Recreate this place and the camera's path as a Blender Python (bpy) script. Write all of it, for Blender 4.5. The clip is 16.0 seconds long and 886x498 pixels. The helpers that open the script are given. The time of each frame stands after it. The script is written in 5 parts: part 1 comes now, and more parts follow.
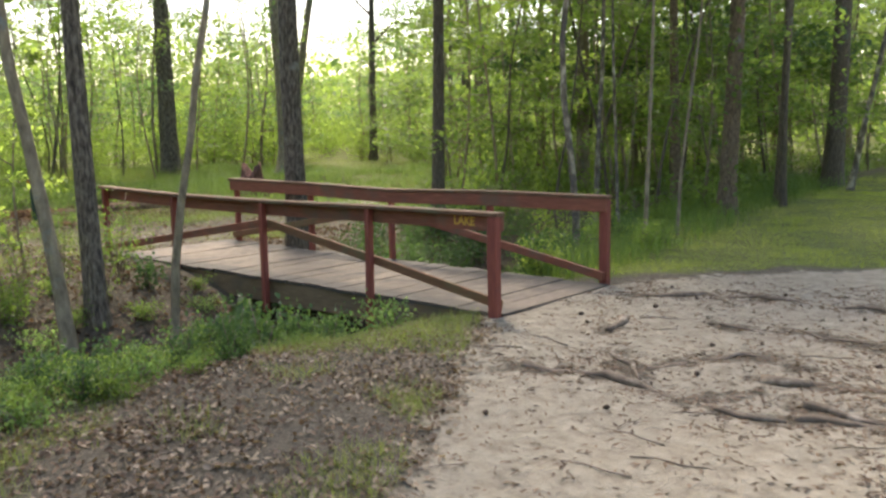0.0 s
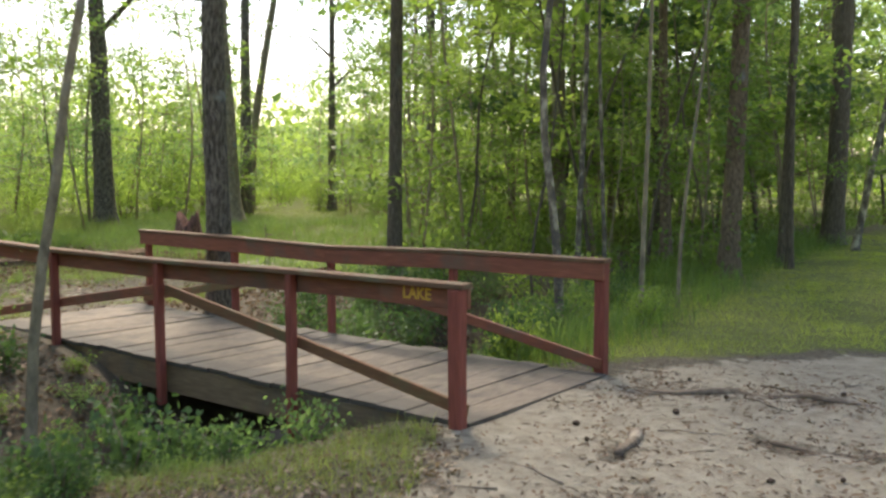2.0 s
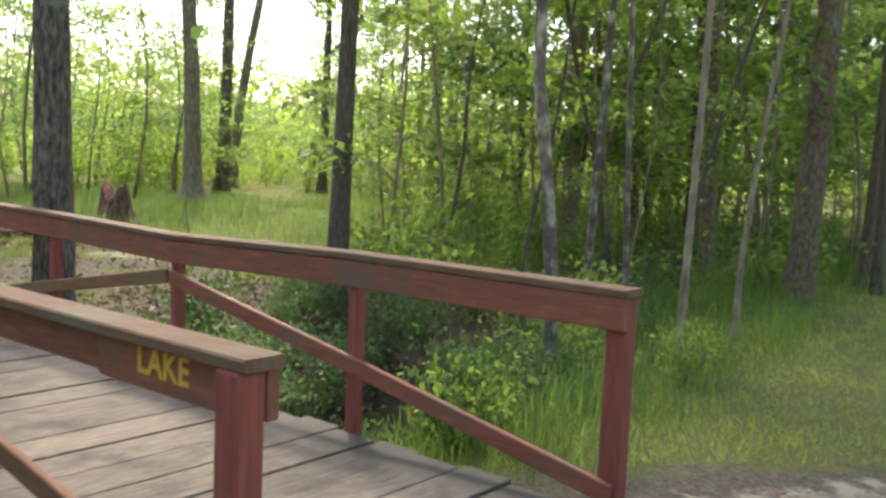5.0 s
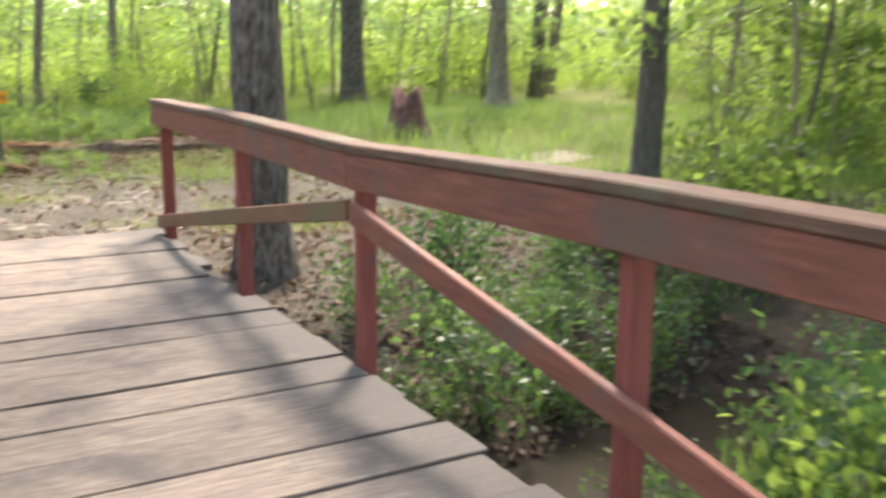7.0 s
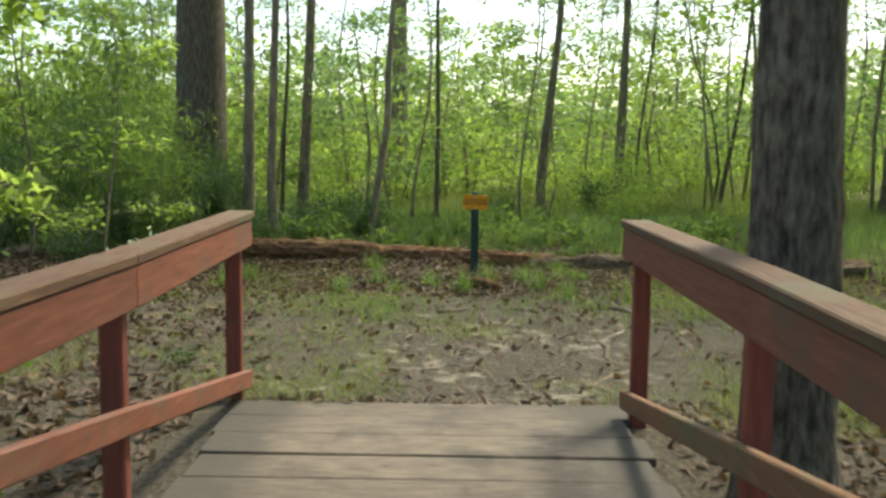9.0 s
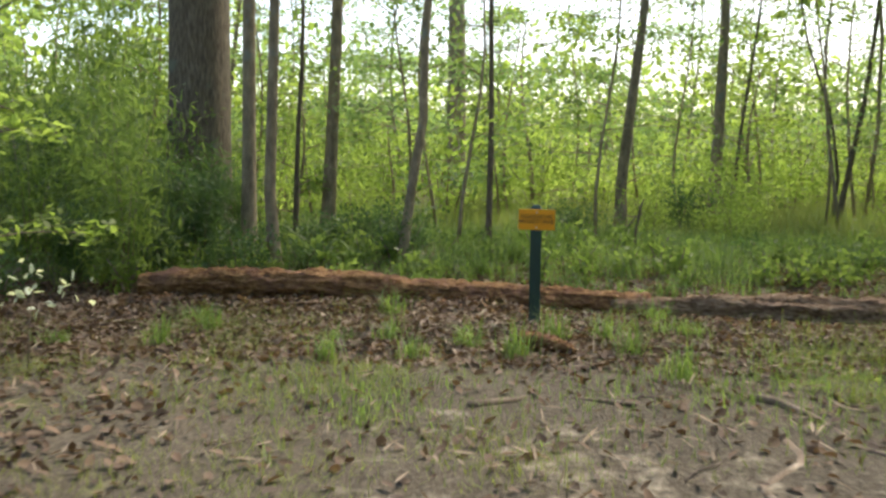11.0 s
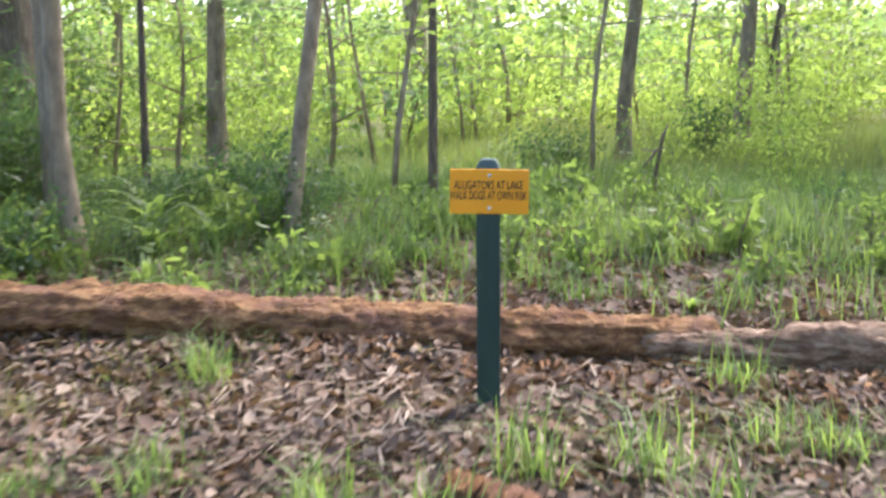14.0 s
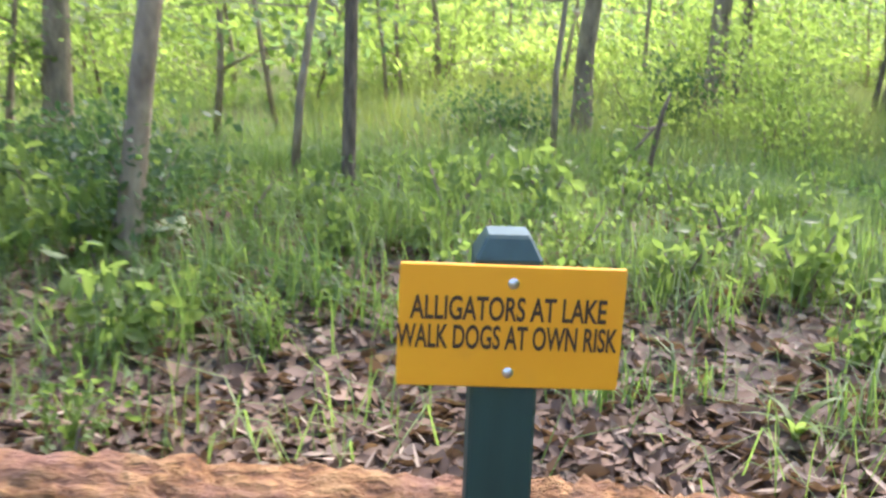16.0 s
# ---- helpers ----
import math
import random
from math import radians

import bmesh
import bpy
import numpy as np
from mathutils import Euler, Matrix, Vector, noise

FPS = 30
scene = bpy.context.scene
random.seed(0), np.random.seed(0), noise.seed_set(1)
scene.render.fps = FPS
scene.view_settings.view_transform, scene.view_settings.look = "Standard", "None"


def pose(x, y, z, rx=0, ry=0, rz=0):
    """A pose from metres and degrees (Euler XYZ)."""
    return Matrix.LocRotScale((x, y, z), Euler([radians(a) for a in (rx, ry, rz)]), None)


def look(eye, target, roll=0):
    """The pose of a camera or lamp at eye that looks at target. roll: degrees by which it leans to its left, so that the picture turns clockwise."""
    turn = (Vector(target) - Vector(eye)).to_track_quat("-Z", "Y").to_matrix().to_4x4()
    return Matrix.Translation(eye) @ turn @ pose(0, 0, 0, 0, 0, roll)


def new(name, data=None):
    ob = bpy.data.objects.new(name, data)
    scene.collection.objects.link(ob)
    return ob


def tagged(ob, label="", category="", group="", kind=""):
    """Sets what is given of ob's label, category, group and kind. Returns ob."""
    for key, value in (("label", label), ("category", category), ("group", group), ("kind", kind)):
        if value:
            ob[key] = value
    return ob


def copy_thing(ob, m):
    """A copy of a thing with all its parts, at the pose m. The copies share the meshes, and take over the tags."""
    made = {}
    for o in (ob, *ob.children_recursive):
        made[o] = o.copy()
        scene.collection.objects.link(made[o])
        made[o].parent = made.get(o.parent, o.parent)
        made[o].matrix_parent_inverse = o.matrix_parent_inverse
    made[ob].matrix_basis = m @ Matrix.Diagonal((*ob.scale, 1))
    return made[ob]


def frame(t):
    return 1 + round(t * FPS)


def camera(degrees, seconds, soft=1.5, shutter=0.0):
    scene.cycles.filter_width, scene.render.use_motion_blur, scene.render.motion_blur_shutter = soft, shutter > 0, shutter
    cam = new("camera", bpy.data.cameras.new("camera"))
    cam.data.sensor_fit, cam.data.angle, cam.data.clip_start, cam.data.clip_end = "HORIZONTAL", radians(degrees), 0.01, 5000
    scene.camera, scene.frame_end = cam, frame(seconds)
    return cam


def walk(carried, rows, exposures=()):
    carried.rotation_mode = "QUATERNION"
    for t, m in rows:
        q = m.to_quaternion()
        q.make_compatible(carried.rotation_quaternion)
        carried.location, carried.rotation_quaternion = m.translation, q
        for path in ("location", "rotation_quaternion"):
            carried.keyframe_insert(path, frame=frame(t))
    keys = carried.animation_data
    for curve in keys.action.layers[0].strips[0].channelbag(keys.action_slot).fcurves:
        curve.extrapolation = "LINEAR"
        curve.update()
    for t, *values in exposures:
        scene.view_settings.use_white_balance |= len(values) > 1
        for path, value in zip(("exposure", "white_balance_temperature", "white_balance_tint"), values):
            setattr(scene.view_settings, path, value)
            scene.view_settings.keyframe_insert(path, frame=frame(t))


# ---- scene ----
cam = camera(51.4, 16.0, soft=2.6, shutter=0.5)
PATH = [
    (0, (0.623, 0.87, 1.837), (-0.662, 2.376, 1.554), -0.9),
    (0.5, (0.291, 1.194, 1.813), (-0.996, 2.699, 1.533), -0.8),
    (1, (0.002, 1.675, 1.746), (-1.277, 3.194, 1.509), -1.5),
    (1.5, (-0.415, 2.167, 1.709), (-1.668, 3.719, 1.558), -0.8),
    (2, (-0.771, 2.734, 1.723), (-2.007, 4.297, 1.55), -0.1),
    (2.5, (-1.115, 3.314, 1.723), (-2.356, 4.874, 1.562), -0.2),
    (3, (-1.379, 3.862, 1.706), (-2.619, 5.422, 1.539), -0.3),
    (3.5, (-1.692, 4.457, 1.648), (-2.924, 6.024, 1.486), 0.0),
    (4, (-1.949, 4.976, 1.587), (-3.212, 6.51, 1.351), 1.8),
    (4.2, (-2.052, 5.184, 1.563), (-3.299, 6.732, 1.348), 2.5),
    (6.3, (-3.657, 7.379, 1.331), (-5.092, 8.763, 1.172), 1.4),
    (6.5, (-3.808, 7.54, 1.301), (-5.345, 8.8, 1.08), 2.5),
    (7, (-4.273, 7.916, 1.268), (-5.964, 8.904, 0.863), 0.6),
    (7.5, (-4.754, 8.219, 1.269), (-6.624, 8.806, 0.87), 1.5),
    (8, (-5.331, 8.428, 1.269), (-7.286, 8.696, 0.943), 0.9),
    (8.5, (-5.902, 8.504, 1.303), (-7.881, 8.638, 1.046), 0.7),
    (9, (-6.543, 8.61, 1.276), (-8.532, 8.588, 1.07), 0.7),
    (9.2, (-6.816, 8.615, 1.288), (-8.805, 8.591, 1.08), 1.2),
    (11.3, (-9.866, 8.743, 1.16), (-11.849, 8.564, 0.979), 0.5),
    (11.5, (-10.124, 8.739, 1.164), (-12.107, 8.562, 0.982), 0.5),
    (12, (-10.72, 8.743, 1.185), (-12.701, 8.578, 0.965), 0.6),
    (12.5, (-11.307, 8.758, 1.194), (-13.276, 8.525, 0.936), -0.2),
    (13, (-11.819, 8.77, 1.192), (-13.774, 8.578, 0.812), -0.9),
    (13.5, (-12.415, 8.854, 1.13), (-14.37, 8.675, 0.748), -1.1),
    (14, (-13.001, 8.892, 1.14), (-14.964, 8.753, 0.781), -0.7),
    (14.5, (-13.578, 8.906, 1.136), (-15.553, 8.813, 0.835), -0.2),
    (15, (-14.087, 8.854, 1.127), (-16.062, 8.75, 0.835), -0.6),
    (15.5, (-14.584, 8.762, 1.137), (-16.551, 8.702, 0.783), 0.7),
    (16, (-14.982, 8.729, 1.114), (-16.925, 8.779, 0.646), 1.8),
]
EXPOSURE = [(0, 1.68, 7050, 13), (0.5, 2.23, 6950, 13), (1, 1.66, 7050, 11), (1.5, 1.52, 7100, 10), (2, 1.58, 7050, 10), (3.5, 1.68, 7150, 10), (4, 2.15, 7050, 12), (6.5, 1.68, 6950, 12), (7, 2.48, 6800, 17), (7.5, 2.55, 6250, 13), (8, 2.3, 6300, 8), (8.5, 1.52, 6850, 2), (9, 1.3, 7000, 0), (11.5, 1.76, 7050, 16), (12, 2.12, 6750, 21), (12.5, 2.6, 6400, 26), (13.2, 2.8, 6050, 27), (14, 2.58, 6100, 24), (14.5, 2.52, 6150, 22), (15.5, 2.75, 6050, 22), (16, 2.78, 6000, 25)]
walk(cam, [(t, look(eye, target, roll)) for t, eye, target, roll in PATH], EXPOSURE)

# ---------------------------------------------------------------- light
SUN_FROM = Vector((-0.62, 0.52, 1.1)).normalized()
world = bpy.data.worlds.new("sky")
scene.world = world
world.use_nodes = True
sky = world.node_tree.nodes.new("ShaderNodeTexSky")
sky.sky_type, sky.sun_disc = "NISHITA", False
sky.sun_elevation = math.asin(SUN_FROM.z)
sky.sun_rotation = math.atan2(SUN_FROM.x, SUN_FROM.y)
sky.air_density, sky.dust_density = 1.0, 2.5
world.node_tree.nodes["Background"].inputs["Strength"].default_value = 0.15
world.node_tree.links.new(sky.outputs[0], world.node_tree.nodes["Background"].inputs["Color"])
sun = new("sun", bpy.data.lights.new("sun", "SUN"))
sun.data.energy, sun.data.angle, sun.data.color = 2.0, radians(10), (1.0, 0.95, 0.84)
sun.rotation_euler = SUN_FROM.to_track_quat("Z", "Y").to_euler()

rng = np.random.default_rng(7)


# ---------------------------------------------------------------- materials
def nodes_of(name):
    m = bpy.data.materials.new(name)
    m.use_nodes = True
    return m, m.node_tree.nodes, m.node_tree.links, m.node_tree.nodes["Principled BSDF"]


def noise_node(n, l, vec, scale, detail=5.0, rough=0.6):
    t = n.new("ShaderNodeTexNoise")
    t.inputs["Scale"].default_value, t.inputs["Detail"].default_value, t.inputs["Roughness"].default_value = scale, detail, rough
    l.new(vec, t.inputs["Vector"])
    return t.outputs["Fac"]


def ramp(n, l, fac, stops):
    r = n.new("ShaderNodeValToRGB")
    while len(r.color_ramp.elements) < len(stops):
        r.color_ramp.elements.new(0.5)
    for e, (p, c) in zip(r.color_ramp.elements, stops):
        e.position, e.color = p, (*c, 1)
    l.new(fac, r.inputs[0])
    return r.outputs[0]


def mixc(n, l, fac, a, b, mode="MIX"):
    m = n.new("ShaderNodeMix")
    m.data_type, m.blend_type = "RGBA", mode
    for sock, v in ((m.inputs[0], fac), (m.inputs[6], a), (m.inputs[7], b)):
        if isinstance(v, (int, float)):
            sock.default_value = v
        elif isinstance(v, tuple):
            sock.default_value = (*v, 1)
        else:
            l.new(v, sock)
    return m.outputs[2]


def calc(n, l, op, a, b=0.0, clamp=False):
    m = n.new("ShaderNodeMath")
    m.operation, m.use_clamp = op, clamp
    for sock, v in ((m.inputs[0], a), (m.inputs[1], b)):
        if isinstance(v, (int, float)):
            sock.default_value = v
        else:
            l.new(v, sock)
    return m.outputs[0]


def bump_to(n, l, bsdf, height, strength, dist=0.02):
    b = n.new("ShaderNodeBump")
    b.inputs["Strength"].default_value, b.inputs["Distance"].default_value = strength, dist
    l.new(height, b.inputs["Height"])
    l.new(b.outputs[0], bsdf.inputs["Normal"])


def surface(name, stops, scale=6.0, stretch=(1, 1, 1), rough=0.85, bump=0.4, dist=0.01, patch=None, patch_at=(0.55, 0.7), patch_scale=2.0, vary=0.25):
    """Grain along a stretched noise, a second tint in larger patches, and a shift from piece to piece."""
    m, n, l, b = nodes_of(name)
    tc, info, mp = n.new("ShaderNodeTexCoord"), n.new("ShaderNodeObjectInfo"), n.new("ShaderNodeMapping")
    mp.inputs["Scale"].default_value = stretch
    l.new(tc.outputs["Object"], mp.inputs["Vector"])
    shift = n.new("ShaderNodeVectorMath")
    shift.operation = "ADD"
    l.new(mp.outputs[0], shift.inputs[0])
    wide = n.new("ShaderNodeMath")
    wide.operation = "MULTIPLY"
    wide.inputs[1].default_value = 37.0
    l.new(info.outputs["Random"], wide.inputs[0])
    l.new(wide.outputs[0], shift.inputs[1])
    g = noise_node(n, l, shift.outputs[0], scale)
    col = ramp(n, l, g, stops)
    if patch:
        p = noise_node(n, l, tc.outputs["Object"], patch_scale, 4.0)
        k = ramp(n, l, p, [(patch_at[0], (0, 0, 0)), (patch_at[1], (1, 1, 1))])
        col = mixc(n, l, k, col, patch)
    v = calc(n, l, "ADD", calc(n, l, "MULTIPLY", info.outputs["Random"], vary), 1.0 - vary / 2)
    col = mixc(n, l, 1.0, col, v, "MULTIPLY")
    l.new(col, b.inputs["Base Color"])
    b.inputs["Roughness"].default_value = rough
    bump_to(n, l, b, g, bump, dist)
    return m


def leaf_material(name, dark, light, glow=0.45, rough=0.5, island=0.4):
    """Thin leaf: reflects and lets light through; each leaf has its own tint."""
    m, n, l, b = nodes_of(name)
    geo, info = n.new("ShaderNodeNewGeometry"), n.new("ShaderNodeObjectInfo")
    r = calc(n, l, "ADD", calc(n, l, "MULTIPLY", geo.outputs["Random Per Island"], island), calc(n, l, "MULTIPLY", info.outputs["Random"], 0.8 - island))
    clump = noise_node(n, l, geo.outputs["Position"], 1.4, 3)
    r = calc(n, l, "ADD", r, calc(n, l, "MULTIPLY", calc(n, l, "SUBTRACT", clump, 0.4), 0.8), True)
    mid = tuple((a + c) / 2 for a, c in zip(dark, light))
    col = ramp(n, l, r, [(0.0, dark), (0.5, mid), (1.0, light)])
    l.new(col, b.inputs["Base Color"])
    b.inputs["Roughness"].default_value = rough
    b.inputs["Specular IOR Level"].default_value = 0.35
    t = n.new("ShaderNodeBsdfTranslucent")
    bright = mixc(n, l, 1.0, col, (2.9, 2.75, 1.9), "MULTIPLY")
    l.new(bright, t.inputs["Color"])
    mix = n.new("ShaderNodeMixShader")
    mix.inputs[0].default_value = glow
    l.new(b.outputs[0], mix.inputs[1])
    l.new(t.outputs[0], mix.inputs[2])
    l.new(mix.outputs[0], n["Material Output"].inputs["Surface"])
    return m


RED = surface("red_paint", [(0.25, (0.14, 0.043, 0.022)), (0.6, (0.235, 0.075, 0.04)), (0.85, (0.32, 0.135, 0.078))], 5, (1, 9, 9), 0.7, 0.3, 0.004, (0.14, 0.08, 0.05), (0.48, 0.7), 3.0, 0.3)
RED_POST = surface("red_paint_upright", [(0.25, (0.15, 0.033, 0.0221)), (0.6, (0.25, 0.06, 0.0391)), (0.85, (0.31, 0.1, 0.0638))], 5, (9, 9, 1), 0.7, 0.3, 0.004, (0.12, 0.06, 0.045), (0.6, 0.75), 3.0, 0.3)
CAP = surface("worn_cap", [(0.25, (0.075, 0.038, 0.02)), (0.55, (0.135, 0.069, 0.035)), (0.8, (0.2, 0.115, 0.06))], 6, (1, 10, 10), 0.85, 0.4, 0.004, (0.12, 0.1, 0.055), (0.5, 0.68), 3.0, 0.2)
BRACE = surface("mossy_red_brace", [(0.25, (0.12, 0.054, 0.024)), (0.6, (0.2, 0.0918, 0.04)), (0.85, (0.24, 0.14, 0.06))], 6, (1, 9, 9), 0.8, 0.35, 0.004, (0.13, 0.105, 0.045), (0.5, 0.66), 2.0, 0.2)
PLANK = surface("weathered_plank", [(0.24, (0.055, 0.042, 0.03)), (0.5, (0.14, 0.107, 0.077)), (0.8, (0.26, 0.207, 0.15))], 7, (14, 1, 14), 0.85, 0.6, 0.006, (0.06, 0.048, 0.037), (0.5, 0.68), 2.4, 0.4)
pn, pl = PLANK.node_tree.nodes, PLANK.node_tree.links
plank_bsdf = pn["Principled BSDF"]
worn = plank_bsdf.inputs["Base Color"].links[0].from_socket
spot = pn.new("ShaderNodeTexCoord")
axes = pn.new("ShaderNodeSeparateXYZ")
pl.new(spot.outputs["Object"], axes.inputs[0])
grime = calc(pn, pl, "ADD", calc(pn, pl, "ABSOLUTE", axes.outputs["Y"]), calc(pn, pl, "MULTIPLY", noise_node(pn, pl, spot.outputs["Object"], 3.0, 5), 0.5))
pl.new(mixc(pn, pl, ramp(pn, pl, grime, [(0.82, (0, 0, 0)), (1.0, (0.85, 0.85, 0.85))]), worn, (0.062, 0.052, 0.04)), plank_bsdf.inputs["Base Color"])
BEAM = surface("grey_timber", [(0.2, (0.109, 0.0684, 0.036)), (0.6, (0.201, 0.133, 0.072)), (0.9, (0.299, 0.209, 0.119))], 6, (1, 8, 8), 0.9, 0.5, 0.006, (0.1, 0.085, 0.06), (0.5, 0.7), 2.0, 0.2)
BARK_STOPS = [(0.34, (0.035, 0.027, 0.02)), (0.5, (0.125, 0.1, 0.073)), (0.72, (0.27, 0.23, 0.175))]
BARK = surface("furrowed_bark", BARK_STOPS, 9, (3.6, 3.6, 1.0), 0.95, 1.0, 0.035, (0.26, 0.26, 0.23), (0.62, 0.74), 3.2, 0.25)
BARK_DARK = surface("dark_bark", [(0.3, (0.053, 0.0404, 0.0262)), (0.55, (0.13, 0.102, 0.0682)), (0.8, (0.224, 0.183, 0.122))], 10, (4, 4, 0.8), 0.95, 0.9, 0.025, (0.13, 0.14, 0.1), (0.6, 0.75), 2.6, 0.3)
BARK_RED = surface("pine_bark", [(0.3, (0.0707, 0.048, 0.0297)), (0.55, (0.177, 0.126, 0.0786)), (0.8, (0.283, 0.207, 0.131))], 8, (4, 4, 1.6), 0.95, 1.0, 0.03, (0.2, 0.19, 0.17), (0.62, 0.72), 3.0, 0.3)
BARK_PALE = surface("blotched_pale_bark", [(0.35, (0.0648, 0.05, 0.032)), (0.5, (0.162, 0.13, 0.088)), (0.66, (0.41, 0.36, 0.256))], 5, (2, 2, 1.1), 0.85, 0.5, 0.01, (0.09, 0.075, 0.06), (0.5, 0.58), 5.0, 0.2)
BARK_GREY = surface("smooth_grey_bark", [(0.3, (0.129, 0.098, 0.0616)), (0.55, (0.257, 0.203, 0.129)), (0.8, (0.408, 0.336, 0.218))], 7, (2, 2, 0.9), 0.9, 0.5, 0.01, (0.2, 0.21, 0.17), (0.58, 0.7), 4.0, 0.25)
ROT = surface("rotten_orange_wood", [(0.3, (0.045, 0.02, 0.01)), (0.46, (0.18, 0.085, 0.03)), (0.68, (0.34, 0.2, 0.08))], 6, (6, 2.4, 6), 0.95, 1.0, 0.05, (0.17, 0.085, 0.05), (0.5, 0.66), 5.0, 0.2)
ROT_PALE = surface("bleached_rotten_wood", [(0.3, (0.055, 0.033, 0.02)), (0.46, (0.19, 0.115, 0.065)), (0.68, (0.34, 0.25, 0.165))], 6, (6, 2.0, 6), 0.95, 1.0, 0.05, (0.2, 0.12, 0.07), (0.5, 0.68), 2.2, 0.2)
STUMP = surface("red_rotten_stump", [(0.3, (0.035, 0.017, 0.013)), (0.5, (0.15, 0.068, 0.05)), (0.75, (0.26, 0.14, 0.105))], 6, (5, 5, 1), 0.95, 1.0, 0.04, (0.1, 0.05, 0.035), (0.5, 0.65), 4.0, 0.1)
ROOT = surface("root_bark", [(0.3, (0.085, 0.06, 0.04)), (0.6, (0.18, 0.135, 0.095)), (0.85, (0.28, 0.22, 0.165))], 9, (1, 3, 3), 0.95, 0.8, 0.015, (0.36, 0.3, 0.23), (0.55, 0.7), 4.0, 0.2)
GREEN = surface("green_paint", [(0.3, (0.008, 0.032, 0.026)), (0.7, (0.014, 0.05, 0.041))], 5, (6, 6, 1), 0.55, 0.25, 0.003, (0.022, 0.062, 0.053), (0.55, 0.75), 5.0, 0.0)
YELLOW = surface("yellow_sign_face", [(0.3, (0.76, 0.31, 0.004)), (0.7, (0.82, 0.35, 0.006))], 4, (1, 1, 1), 0.45, 0.05, 0.001, (0.68, 0.29, 0.02), (0.6, 0.8), 6.0, 0.0)
LETTER = surface("dark_lettering", [(0.3, (0.045, 0.022, 0.008)), (0.7, (0.06, 0.03, 0.01))], 20, (1, 1, 1), 0.6, 0.05, 0.001, vary=0.0)
LETTER_Y = surface("yellow_lettering", [(0.3, (0.5, 0.28, 0.035)), (0.7, (0.62, 0.36, 0.05))], 20, (1, 1, 1), 0.7, 0.1, 0.001, vary=0.0)
METAL = surface("zinc_screw", [(0.3, (0.5, 0.5, 0.5)), (0.7, (0.62, 0.62, 0.62))], 30, (1, 1, 1), 0.35, 0.1, 0.001, vary=0.0)
METAL.node_tree.nodes["Principled BSDF"].inputs["Metallic"].default_value = 1.0
CONE = surface("pine_cone", [(0.3, (0.035, 0.022, 0.015)), (0.7, (0.11, 0.07, 0.045))], 40, (1, 1, 1), 0.9, 0.8, 0.01, vary=0.4)
TWIG = surface("dry_twig", [(0.3, (0.09, 0.065, 0.048)), (0.7, (0.24, 0.19, 0.145))], 12, (1, 1, 1), 0.9, 0.4, 0.005, vary=0.5)
LEAF_MID = leaf_material("mid_green_leaf", (0.05, 0.09, 0.02), (0.13, 0.185, 0.052), 0.52)
LEAF_SUN = leaf_material("yellow_green_leaf", (0.065, 0.115, 0.022), (0.18, 0.24, 0.065), 0.62)
# bluish leaf green; on the farthest woods it paints in distance haze
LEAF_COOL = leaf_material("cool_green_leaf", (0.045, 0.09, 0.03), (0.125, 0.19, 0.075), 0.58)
LEAF_DARK = leaf_material("deep_green_leaf", (0.025, 0.057, 0.02), (0.07, 0.12, 0.04), 0.4)
LEAF_PALE = leaf_material("pale_leaf", (0.35, 0.4, 0.3), (0.5, 0.55, 0.42), 0.3)
GRASS = leaf_material("grass_blade", (0.04, 0.08, 0.018), (0.125, 0.19, 0.05), 0.45, 0.55)
GRASS_SHORT = leaf_material("short_grass_blade", (0.08, 0.11, 0.025), (0.17, 0.205, 0.065), 0.4, 0.6)
LAWN = leaf_material("sunny_lawn_blade", (0.1, 0.15, 0.025), (0.27, 0.32, 0.07), 0.5, 0.6)
DRY = leaf_material("dead_leaf", (0.035, 0.022, 0.014), (0.19, 0.122, 0.075), 0.12, 0.7, 0.7)
DRY_PALE = leaf_material("bleached_dead_leaf", (0.09, 0.065, 0.042), (0.34, 0.262, 0.185), 0.12, 0.7, 0.7)
WATER = surface("dark_water", [(0.3, (0.02, 0.016, 0.01)), (0.7, (0.03, 0.024, 0.015))], 3, (1, 1, 1), 0.3, 0.3, 0.01, vary=0.0)
WATER.node_tree.nodes["Principled BSDF"].inputs["Specular IOR Level"].default_value = 0.06


